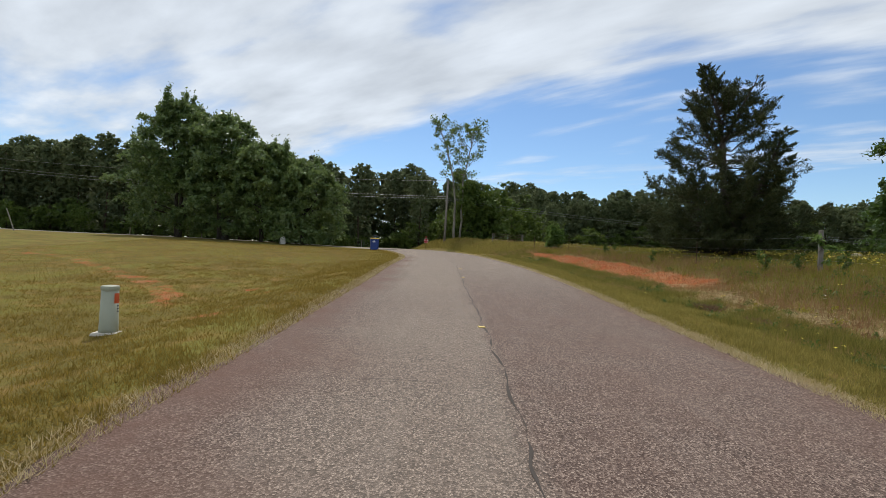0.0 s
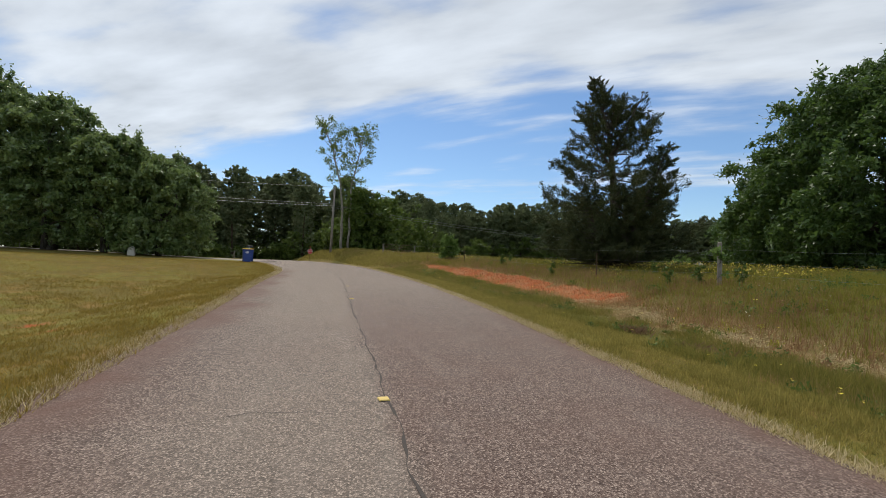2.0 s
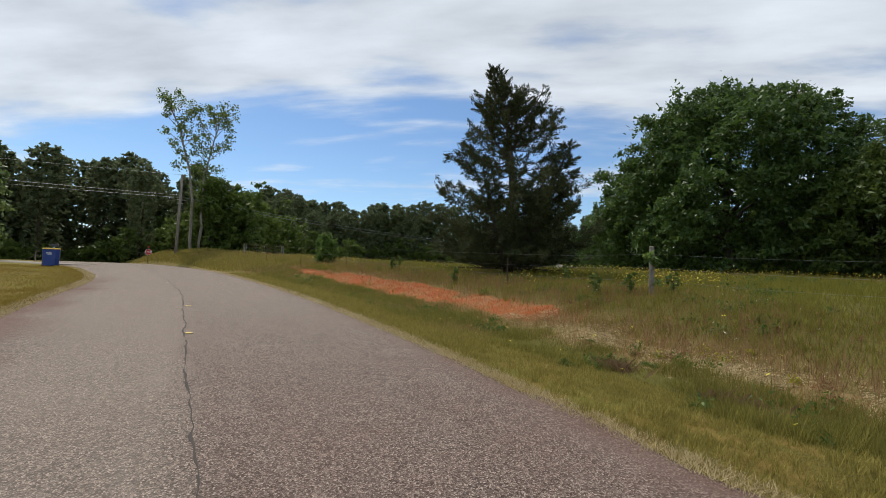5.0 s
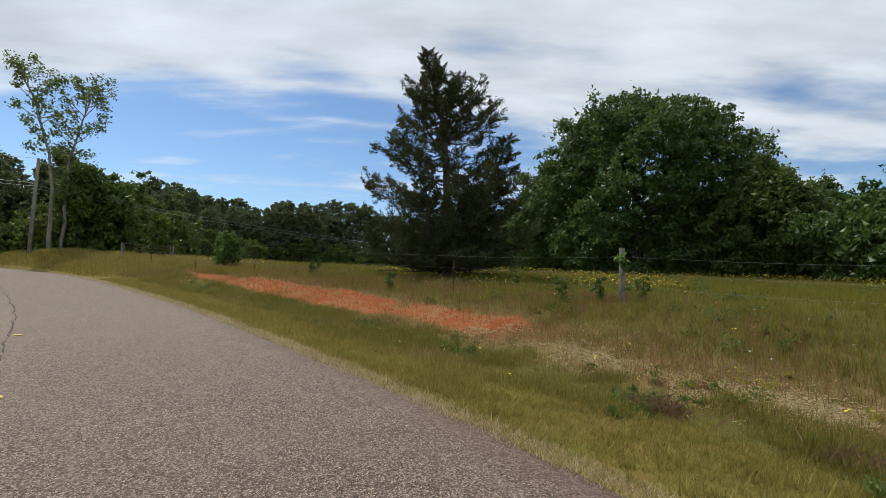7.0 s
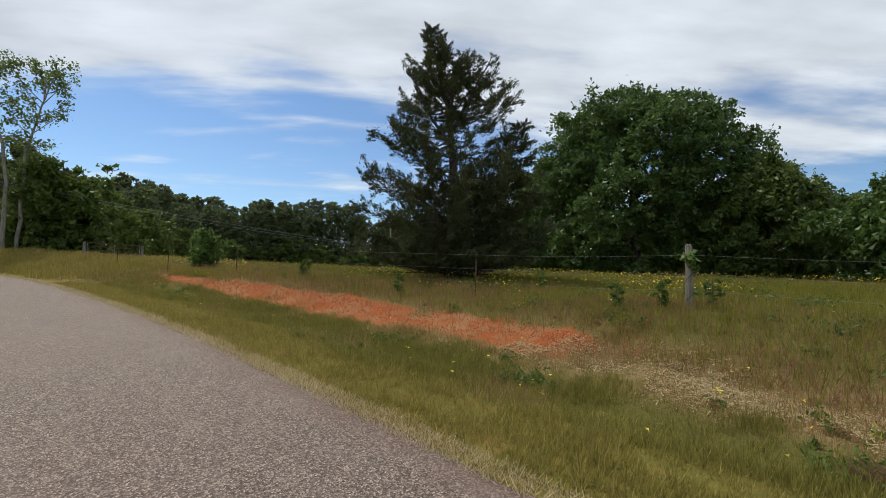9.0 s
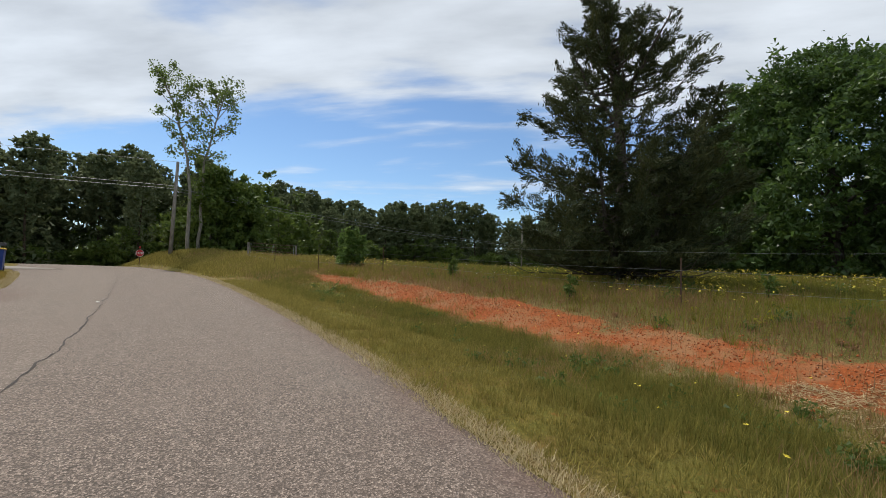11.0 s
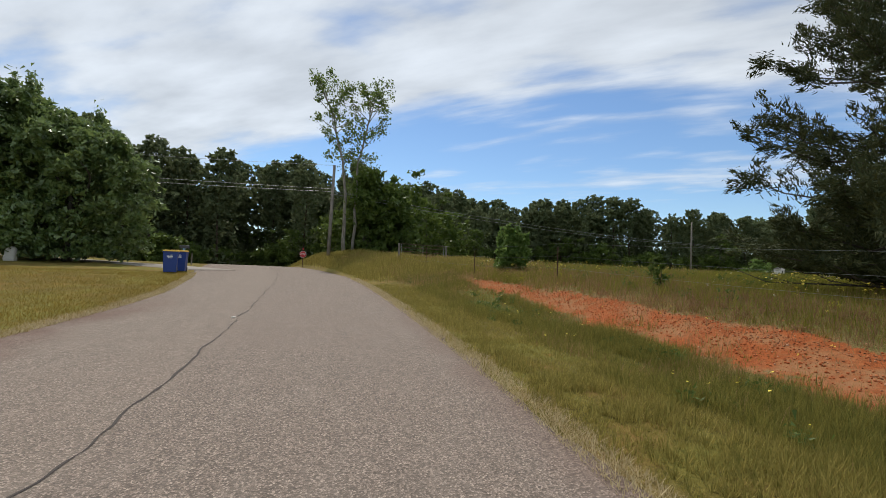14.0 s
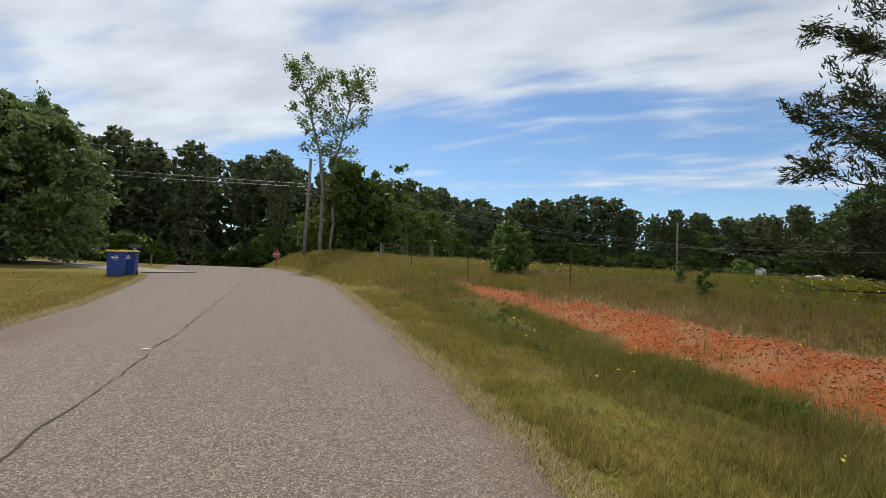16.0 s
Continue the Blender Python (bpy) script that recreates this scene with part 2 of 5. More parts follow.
def ground_material():
    q = Nodes("turf_and_clay")
    fine, mid = q.noise(34, 6, 0.7), q.noise(2.6, 5)
    lawn = q.ramp(fine, ((0.28, (.046, .040, .010)), (0.5, (.122, .094, .022)), (0.72, (.25, .18, .052))))
    lawn = q.mix(q.span(q.noise(0.45, 6, .62), 0.46, 0.58, 0, 0.85), lawn, q.ramp(fine, ((0.3, (.09, .09, .018)), (0.7, (.23, .205, .045)))))
    lawn = q.mix(q.span(q.noise(1.3, 6, .62), 0.50, 0.66, 0, 0.6), lawn, (.27, .155, .052))
    tall = q.ramp(fine, ((0.3, (.042, .044, .010)), (0.55, (.112, .102, .023)), (0.75, (.22, .17, .055))))
    dry = q.ramp(fine, ((0.3, (.085, .052, .022)), (0.52, (.22, .15, .068)), (0.72, (.44, .34, .19))))
    clay = q.ramp(q.noise(15, 9, 0.8), ((0.30, (.05, .016, .008)), (0.44, (.25, .064, .020)), (0.60, (.38, .100, .031)), (0.78, (.43, .17, .075))))
    c = q.mix(q.attr("tall"), lawn, tall)
    c = q.mix(q.math("MULTIPLY", q.attr("dry"), q.span(q.noise(3.2, 6, .65), 0.32, 0.58)), c, dry)
    rough_edge = q.math("ADD", q.span(q.noise(5.5, 8, .78), 0.28, 0.72, -0.42, 0.42), q.span(q.noise(.9, 4), 0.3, 0.7, -0.32, 0.32))
    clay = q.mix(q.span(q.noise(1.6, 5, .6), 0.44, 0.62, 0, .75), clay, (.30, .160, .078))
    c = q.mix(q.span(q.math("ADD", q.attr("clay"), rough_edge), 0.40, 0.60), c, clay)
    grain = q.span(q.noise(0.012, 3), .4, .6, 0, .3)
    c = q.mix(grain, c, (.10, .11, .03))
    return q.done(c, 0.95, 0, q.math("ADD", fine, mid), 0.7, 0.03, specular=0.1)


def bark_material(name, dark, light):
    q = Nodes(name)
    c = q.ramp(q.noise(9, 6, .65, (1, 1, .18)), ((0.3, dark), (0.7, light)))
    return q.done(c, 0.95, 0, q.noise(14, 5, .6, (1, 1, .15)), 0.7, 0.03, specular=0.1)


M_ROAD, M_GROUND = asphalt_material(), ground_material()
M_CRACK = plain("bitumen_crack", (.058, .047, .040), 1.0)
M_GRAVEL = plain("driveway_gravel", (.25, .22, .185), 0.95, scale=14)
M_OAK = leaf_material("oak_leaf", (.030, .066, .014), (.120, .190, .042), .35, .45, .4, .25, .5)
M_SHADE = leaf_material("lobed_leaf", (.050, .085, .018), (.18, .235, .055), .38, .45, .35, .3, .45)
M_PEAR = leaf_material("pear_leaf", (.046, .094, .026), (.25, .32, .105), 0.35, .34, .55, .35, .5)
M_POPLAR = leaf_material("poplar_leaf", (.045, .085, .022), (.21, .27, .075), 0.45)
M_CEDAR = leaf_material("cedar_spray", (.026, .042, .020), (.112, .116, .044), 0.14, 0.7, .15, .5, .6)
M_PINE = leaf_material("pine_needles", (.068, .096, .048), (.195, .220, .105), 0.3, 0.7, .15)
M_WOODS = leaf_material("understory_leaf", (.040, .074, .016), (.165, .22, .046), 0.35, .5, .2, .12, .7)
M_SHRUB = leaf_material("shrub_leaf", (.06, .12, .025), (.22, .31, .08), 0.4)
M_HERB = leaf_material("yellow_green_herb", (.10, .12, .014), (.46, .40, .045), 0.4)
M_BLADE_LAWN = leaf_material("lawn_blade", (.074, .067, .012), (.37, .255, .058), 0.35, 0.8, .06, 2.0, .42)
M_BLADE_VERGE = leaf_material("verge_blade", (.074, .080, .013), (.45, .362, .108), 0.35, 0.8, .06, 3.0, .40)
M_BLADE_DITCH = leaf_material("ditch_blade", (.054, .068, .012), (.36, .305, .078), 0.35, 0.8, .08, 2.0, .5)
M_BLADE_MEADOW = leaf_material("meadow_blade", (.068, .082, .012), (.33, .290, .062), 0.4, 0.8, .05, 2.2, .65)
M_BLADE_DRY = leaf_material("dry_blade", (.17, .098, .045), (.50, .34, .16), 0.35, 0.9, .05, 2.0, .55)
M_BLADE_STRAW = leaf_material("straw", (.34, .26, .13), (.66, .55, .34), 0.25, 0.9, .05)
M_BLADE_SEED = leaf_material("seed_head", (.15, .080, .040), (.36, .22, .12), 0.35, 0.9, .05, 1.5, .4)
M_BLADE_MAUVE = leaf_material("dead_weed", (.12, .072, .042), (.28, .185, .105), 0.25, 0.9, .05)
M_PETAL = plain("yellow_petal", (.72, .58, .04), 0.6)
M_PETAL_WHITE = plain("white_petal", (.78, .76, .68), 0.6)
M_BARK = bark_material("grey_brown_bark", (.030, .024, .019), (.13, .11, .09))
M_BARK_PALE = bark_material("pale_bark", (.13, .115, .095), (.36, .33, .28))
M_BARK_PINE = bark_material("pine_bark", (.030, .021, .016), (.14, .10, .075))
M_WOOD = bark_material("weathered_wood", (.11, .095, .08), (.33, .30, .26))
M_STEEL = plain("galvanised_steel", (.34, .34, .33), 0.45, 0.8)
M_RUST = plain("rusted_steel", (.10, .055, .035), 0.8, 0.3)
M_WIRE = plain("power_cable", (.26, .26, .27), 0.5, 0.2)
M_BLUE = plain("blue_plastic", (.018, .050, .235), 0.42, vary=.2)
M_YELLOW = plain("yellow_plastic", (.72, .44, .045), 0.45, vary=.2)
M_WHITE = plain("white_paint", (.75, .75, .72), 0.5)
M_BLACK = plain("black_rubber", (.02, .02, .02), 0.7)
M_RED = plain("red_sheeting", (.50, .03, .03), 0.4)
M_GREENGREY = plain("grey_green_plastic", (.34, .35, .265), 0.5, vary=.15)
M_CONCRETE = plain("pale_concrete", (.58, .54, .47), 0.9)
M_STONE = plain("pale_stone", (.50, .47, .42), 0.9)
M_ORANGE = plain("orange_label", (.62, .10, .03), 0.5)
M_PAINT = plain("worn_yellow_paint", (.58, .42, .12), 0.7)
M_PAINT_WHITE = plain("worn_white_paint", (.55, .53, .48), 0.7)
M_DARK = plain("dark_grey_plastic", (.055, .055, .06), 0.6)
M_SKYBLUE = plain("light_blue_paint", (.30, .48, .60), 0.5)
M_ROOF = plain("grey_metal_roof", (.25, .24, .23), 0.5)


# ---- mesh helpers ----
def mesh_of(name, verts, faces, material, loops=4):
    """A mesh from arrays of corners and of equal-sided faces."""
    me = bpy.data.meshes.new(name)
    verts, faces = np.asarray(verts, np.float32), np.asarray(faces, np.int32)
    me.vertices.add(len(verts))
    me.vertices.foreach_set("co", verts.ravel())
    me.loops.add(faces.size)
    me.loops.foreach_set("vertex_index", faces.ravel())
    me.polygons.add(len(faces))
    me.polygons.foreach_set("loop_start", np.arange(0, faces.size, loops, dtype=np.int32))
    me.update(calc_edges=True)
    me.materials.append(material)
    return me


def part(name, bm, material, parent, label="", smooth_faces=False):
    me = bpy.data.meshes.new(name)
    bmesh.ops.recalc_face_normals(bm, faces=bm.faces)
    if smooth_faces:
        for f in bm.faces:
            f.smooth = True
    bm.to_mesh(me)
    bm.free()
    me.materials.append(material)
    ob = new(name, me)
    ob.parent = parent
    return tagged(ob, label) if label else ob


def base(name, x, y, label, category, group="", turn=0.0, kind="", sink=0.0):
    """An empty on the ground that carries a thing's parts."""
    ob = new(name)
    ob.matrix_world = pose(x, y, float(height(x, y)) - sink, 0, 0, turn)
    return tagged(ob, label, category, group, kind)


def tube(bm, points, radii, sides=8):
    """A tapering round bar along a line."""
    points = [Vector(p) for p in points]
    rings = []
    for i, p in enumerate(points):
        way = (points[min(i + 1, len(points) - 1)] - points[max(i - 1, 0)]).normalized()
        side = way.orthogonal().normalized()
        other = way.cross(side)
        rings.append([bm.verts.new(p + radii[i] * (side * math.cos(a) + other * math.sin(a)))
                      for a in (2 * math.pi * k / sides for k in range(sides))])
    for a, b in zip(rings, rings[1:]):
        # match each ring to the one before, so that the bar does not twist
        shift = min(range(sides), key=lambda s: sum((a[k].co - b[(k + s) % sides].co).length for k in range(sides)))
        for k in range(sides):
            bm.faces.new((a[k], a[(k + 1) % sides], b[(k + 1 + shift) % sides], b[(k + shift) % sides]))
    bm.faces.new(rings[0]), bm.faces.new(rings[-1])
    return bm


def box(bm, size, at=(0, 0, 0), bevel=0.0, taper=1.0, turn=None):
    """A block with its foot at 'at', drawn in or out towards the top."""
    made = bmesh.ops.create_cube(bm, size=1)["verts"]
    for v in made:
        k = taper if v.co.z > 0 else 1.0
        v.co = Vector((v.co.x * size[0] * k, v.co.y * size[1] * k, (v.co.z + .5) * size[2]))
        if turn is not None:
            v.co = turn @ v.co
        v.co += Vector(at)
    if bevel:
        edges = list({e for v in made for e in v.link_edges})
        bmesh.ops.bevel(bm, geom=edges, offset=bevel, segments=2, affect="EDGES", profile=0.7)
    return bm


RNG = np.random.RandomState(11)


def turned(n):
    """n random frames: three arrays of unit vectors."""
    a = RNG.normal(size=(n, 3))
    a /= np.linalg.norm(a, axis=1)[:, None]
    b = np.cross(a, RNG.normal(size=(n, 3)))
    b /= np.linalg.norm(b, axis=1)[:, None]
    return a, b, np.cross(a, b)


def leaf_mesh(name, centres, size, material, long=1.6, flat=0.0, vary=0.5, sharp=False, along=None):
    """Many pointed leaves (diamonds folded along their midrib)."""
    n = len(centres)
    a, b, c = turned(n)
    if along is not None:
        a = along + a * .55
        a /= np.linalg.norm(a, axis=1)[:, None]
        b = np.cross(a, c)
        b /= np.linalg.norm(b, axis=1)[:, None]
    if flat:
        c = c * (1 - flat) + np.array((0, 0, 1.0)) * flat
        c /= np.linalg.norm(c, axis=1)[:, None]
        a = np.cross(b, c)
        a /= np.linalg.norm(a, axis=1)[:, None]
        b = np.cross(c, a)
    s = (size * (1 - vary + 2 * vary * RNG.rand(n)))[:, None]
    if sharp:
        v = np.stack([centres - a * s * long / 2 + b * s * .45, centres - a * s * long / 2 - b * s * .45, centres + a * s * long / 2], 1)
        return mesh_of(name, v.reshape(-1, 3), np.arange(3 * n).reshape(n, 3), material, 3)
    v = np.stack([centres - a * s * long / 2, centres + b * s / 2 + c * s * .18, centres + a * s * long / 2, centres - b * s / 2 + c * s * .18], 1)
    return mesh_of(name, v.reshape(-1, 3), np.arange(4 * n).reshape(n, 4), material)


def blade_mesh(name, x, y, tall, wide, material, lean=0.45, sink=0.01, bent=True):
    """Grass blades: thin bent leaves that stand on the ground at (x, y)."""
    n = len(x)
    z = height(x, y) - sink
    root = np.stack([x, y, z], 1)
    ang, out = RNG.rand(n) * 2 * np.pi, RNG.rand(n) * 2 * np.pi
    side = np.stack([np.cos(ang), np.sin(ang), np.zeros(n)], 1) * np.asarray(wide).reshape(-1, 1) / 2
    tilt = np.stack([np.cos(out), np.sin(out), np.zeros(n)], 1) * (lean * RNG.rand(n) * tall)[:, None]
    top = np.stack([np.zeros(n), np.zeros(n), tall], 1)
    if not bent:
        v = np.stack([root - side, root + side, root + tilt + top], 1)
        return mesh_of(name, v.reshape(-1, 3), np.arange(3 * n).reshape(n, 3), material, 3)
    v = np.stack([root - side, root + side, root + tilt * .35 + top * .6 + side * .6, root + tilt + top], 1)
    return mesh_of(name, v.reshape(-1, 3), np.arange(4 * n).reshape(n, 4), material)


def tuft_mesh(name, x, y, tall, blades, spread, wide, material, lean=.7):
    """Tufts: blades that spring from one place and lean outwards all round it."""
    n = len(x) * blades
    ang = RNG.rand(n) * 2 * np.pi
    out = np.stack([np.cos(ang), np.sin(ang), np.zeros(n)], 1)
    off = spread * np.sqrt(RNG.rand(n))
    rx, ry = np.repeat(x, blades) + out[:, 0] * off, np.repeat(y, blades) + out[:, 1] * off
    root = np.stack([rx, ry, height(rx, ry) - .01], 1)
    h = np.repeat(tall, blades) * (.45 + .65 * RNG.rand(n))
    turn = ang + 1.2 + .8 * RNG.rand(n)
    side = np.stack([np.cos(turn), np.sin(turn), np.zeros(n)], 1) * (wide * (.6 + .8 * RNG.rand(n)))[:, None] / 2
    tilt = out * (lean * h * (.2 + .8 * RNG.rand(n)))[:, None]
    top = np.stack([np.zeros(n), np.zeros(n), h], 1)
    v = np.stack([root - side, root + side, root + tilt + top], 1)
    return mesh_of(name, v.reshape(-1, 3), np.arange(3 * n).reshape(n, 3), material, 3)
# ---- the ground ----
CLAY_Y = (16.5, 18.5, 21.5, 24.5, 27, 29, 31.4, 34, 38.5)
CLAY_X = (10.3, 10.0, 9.75, 9.4, 9.2, 8.6, 8.45, 8.1, 7.45)
CLAY_HALF = (.5, .95, .85, 1.05, 1.1, .85, .6, .5, .3)


def clay_band(x, y):
    """How bare the red clay is: a washed strip beyond the ditch, and a curved scrape and spots on the lawn."""
    mid = np.interp(y, CLAY_Y, CLAY_X)
    half = np.interp(y, CLAY_Y, CLAY_HALF)
    strip = (1 - smooth(.45, 1.5, np.abs(x - mid) / half)) * smooth(15.2, 18.5, y) * (1 - smooth(38, 40.5, y)) * np.clip(.5 + .95 * value_noise(x, y, 1.3), 0, 1.15)
    scrape_y = np.interp(x, (-26, -20, -15.8, -11, -8, -6.7), (26.0, 24.5, 21.4, 17.1, 14.0, 11.8))
    scrape = (1 - smooth(.3, 1.0, np.abs(y - scrape_y) / np.interp(x, (-24, -14, -8), (.55, .75, 1.3)))) * smooth(-27, -22, x) * (1 - smooth(-7.2, -6.3, x))
    spots = sum(k * np.exp(-(((x - a) / r) ** 2 + ((y - b) / (r * .8)) ** 2)) for a, b, r, k in
                ((-4.4, 9.3, .45, .6), (-5.0, 13.6, .4, .6), (-6.2, 8.9, .35, .55), (-4.0, 16.8, .5, .5), (-6.1, 15.2, .6, .6)))
    return np.clip(np.maximum(np.maximum(strip, scrape * .50), spots), 0, 1)


def dry_band(x, y):
    """Thin, dead grass: round the clay, in the hollow beyond the ditch, along the road's edge."""
    o = x - road_right(y)
    hollow = smooth(3.4, 4.6, o) * (1 - smooth(5.4, 7.4, o)) * smooth(-5, 6, y) * (1 - smooth(36, 46, y))
    edge = np.where(o > 0, 1 - smooth(.08, .4, o), 0) * .8
    left = road_left(y) - x
    edge_left = np.where(left > 0, 1 - smooth(.05, .35, left), 0) * .8
    return np.clip(np.maximum(np.maximum(hollow, edge), edge_left), 0, 1)


def tall_band(x, y):
    """Where the grass is left to grow: ditch and meadow on the right."""
    o = x - road_right(y)
    return smooth(1.3, 2.7, o + (value_noise(x, y, 1.1) - .5) * 1.1 + (value_noise(x, y, 4.3) - .5) * 1.2)


def build_ground():
    ys = np.concatenate([np.linspace(-1500, -60, 9), np.arange(-56, -4, 4.0), np.arange(-4, 44, .3), np.arange(44, 70, .8), np.arange(70, 130, 3.0), np.array([135, 150, 180, 240, 340, 500, 800, 1500])])
    near = np.concatenate([[0, .07, .2, .4, .65], np.arange(.9, 14, .3), np.arange(14, 30, 1.0), np.arange(30, 90, 4.0), np.array([95, 110, 130, 170, 240, 350, 600, 1500])])
    rows = []
    for y in ys:
        l, r = float(road_left(y)), float(road_right(y))
        xs = np.concatenate([l - near[::-1], [l + .25, (l + r) / 2, r - .25], r + near])
        z = height(xs, np.full(len(xs), y))
        k = len(near)
        z[k:k + 3] -= 0.10
        rows.append(np.stack([xs, np.full(len(xs), y), z], 1))
    v = np.array(rows)
    h, w = v.shape[:2]
    idx = np.arange(h * w).reshape(h, w)
    f = np.stack([idx[:-1, :-1], idx[:-1, 1:], idx[1:, 1:], idx[1:, :-1]], -1).reshape(-1, 4)
    me = mesh_of("ground", v.reshape(-1, 3), f, M_GROUND)
    x, y = v[..., 0].ravel(), v[..., 1].ravel()
    for name, values in (("clay", clay_band(x, y)), ("dry", dry_band(x, y)), ("tall", tall_band(x, y))):
        me.attributes.new(name, "FLOAT", "POINT").data.foreach_set("value", values.astype(np.float32))
    me.polygons.foreach_set("use_smooth", np.ones(len(f), bool))
    tagged(new("ground", me), "mown lawn, grassy ditch and meadow with bare red clay", "ground", kind="structure")


def build_road():
    ys = np.concatenate([np.arange(-60, -4, 2.0), np.arange(-4, 50, .2), np.arange(50, 95.1, .8)])
    across = np.concatenate([[0, 0, .012, .04], np.linspace(.08, .92, 25), [.96, .988, 1, 1]])
    l = road_left(ys) + (value_noise(ys, ys * 0 + 3, .55) - .5) * .22 + (value_noise(ys, ys * 0 + 9, .17) - .5) * .07
    r = road_right(ys) + (value_noise(ys, ys * 0 + 17, .6) - .5) * .16 + (value_noise(ys, ys * 0 + 23, .16) - .5) * .07
    x = l[:, None] + (r - l)[:, None] * across[None]
    y = np.repeat(ys[:, None], len(across), 1)
    mid = height((road_left(y) + road_right(y)) / 2, y)
    z = mid + .006 + .022 * (1 - (2 * across[None] - 1) ** 2)
    z[:, 0] -= .14
    z[:, -1] -= .14
    h, w = x.shape
    idx = np.arange(h * w).reshape(h, w)
    f = np.stack([idx[:-1, :-1], idx[:-1, 1:], idx[1:, 1:], idx[1:, :-1]], -1).reshape(-1, 4)
    me = mesh_of("road", np.stack([x, y, z], -1).reshape(-1, 3), f, M_ROAD)
    seam = np.interp(y, SEAM_Y, SEAM_X)
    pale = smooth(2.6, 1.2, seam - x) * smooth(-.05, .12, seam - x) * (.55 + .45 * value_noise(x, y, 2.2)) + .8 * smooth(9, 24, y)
    stain = (1 - smooth(.25, 1.15 + .8 * (1 - smooth(5, 13, y)), x - l[:, None] + (value_noise(x, y, 1.1) - .5) * .7)) * (1 - smooth(26, 36, y)) + .5 * (1 - smooth(.1, .5, r[:, None] - x)) + (.30 + .35 * (1 - smooth(5, 14, y))) * smooth(-.03, .05, x - seam) * (1 - smooth(10, 22, y)) * (.5 + .5 * value_noise(x, y, 2.7))
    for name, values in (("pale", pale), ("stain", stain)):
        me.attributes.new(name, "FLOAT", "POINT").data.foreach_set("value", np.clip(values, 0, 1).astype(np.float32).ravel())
    me.polygons.foreach_set("use_smooth", np.ones(len(f), bool))
    tagged(new("road", me), "worn grey-pink chip seal road with a cracked seam", "road", kind="structure")


SEAM_Y = (-60, 2.9, 4.55, 7.36, 9.8, 17, 20.8, 22, 24.5, 27.7, 30.6, 39.2, 46, 51.6, 62)
SEAM_X = (.7, .70, .76, .78, .77, .77, .80, .80, .73, .52, .28, -.52, -1.4, -2.3, -4.4)


def road_top(x, y):
    l, r = road_left(y), road_right(y)
    u = (x - l) / (r - l)
    return height((l + r) / 2, y) + .006 + .022 * (1 - (2 * u - 1) ** 2)


def strip_on_road(name, line, width, material, label, category, ragged=.5):
    """A thin ragged strip laid on the road along a line of the plan."""
    line = np.asarray(line, float)
    step = np.concatenate([[0], np.cumsum(np.linalg.norm(np.diff(line, axis=0), axis=1))])
    s = np.arange(0, step[-1], .07)
    x, y = np.interp(s, step, line[:, 0]), np.interp(s, step, line[:, 1])
    gx, gy = np.gradient(x), np.gradient(y)
    n = np.hypot(gx, gy)
    nx, ny = -gy / n, gx / n
    wob = (value_noise(s, s * 0 + 40, .8) - .5) * .10 + (value_noise(s, s * 0 + 47, .22) - .5) * .045
    w = width * (1 - ragged + 2 * ragged * value_noise(s, s * 0 + 53, .16)) / 2
    v = []
    for k in (-1, 1):
        a, b = x + nx * (wob + k * w), y + ny * (wob + k * w)
        v.append(np.stack([a, b, road_top(a, b) + .005], 1))
    v = np.concatenate(v)
    m = len(s)
    i = np.arange(m - 1)
    me = mesh_of(name, v, np.stack([i, i + 1, i + 1 + m, i + m], 1), material)
    tagged(new(name, me), label, category, kind="structure")


build_ground()
build_road()
strip_on_road("seam_crack", [(.7, -12), *zip(SEAM_X[1:], SEAM_Y[1:])], .018, M_CRACK, "dark tarry crack along the road's middle seam", "crack", .95)
for a, b in (((-1.1, 4.75), (.75, 4.55)), ((-1.9, 9.9), (.78, 9.6)), ((-1.0, 7.2), (.2, 7.35)), ((-2.0, 13.3), (.8, 13.6)), ((-1.6, 10.9), (.5, 11.2))):
    strip_on_road("cross_crack", [a, ((a[0] + b[0]) / 2, (a[1] + b[1]) / 2 + .12), b], .005, M_CRACK, "thin dark crack across the lane", "crack", .8)


def road_mark(x, y, material, label, sx=.11, sy=.12):
    bm = bmesh.new()
    box(bm, (sx, sy, .012), (0, 0, 0), .004, .9)
    ob = part("road_mark", bm, material, None)
    ob.matrix_world = pose(x, y, float(road_top(x, y)) + .004, 0, 0, 7)
    tagged(ob, label, "road mark", kind="structure")


road_mark(.74, 7.65, M_PAINT, "worn yellow paint mark beside the seam")
road_mark(.84, 16.35, M_PAINT, "worn yellow paint mark beside the seam")
road_mark(.90, 20.4, M_PAINT, "worn yellow paint mark beside the seam")
road_mark(.30, 29.1, M_PAINT_WHITE, "small worn white mark on the road", .08, .08)


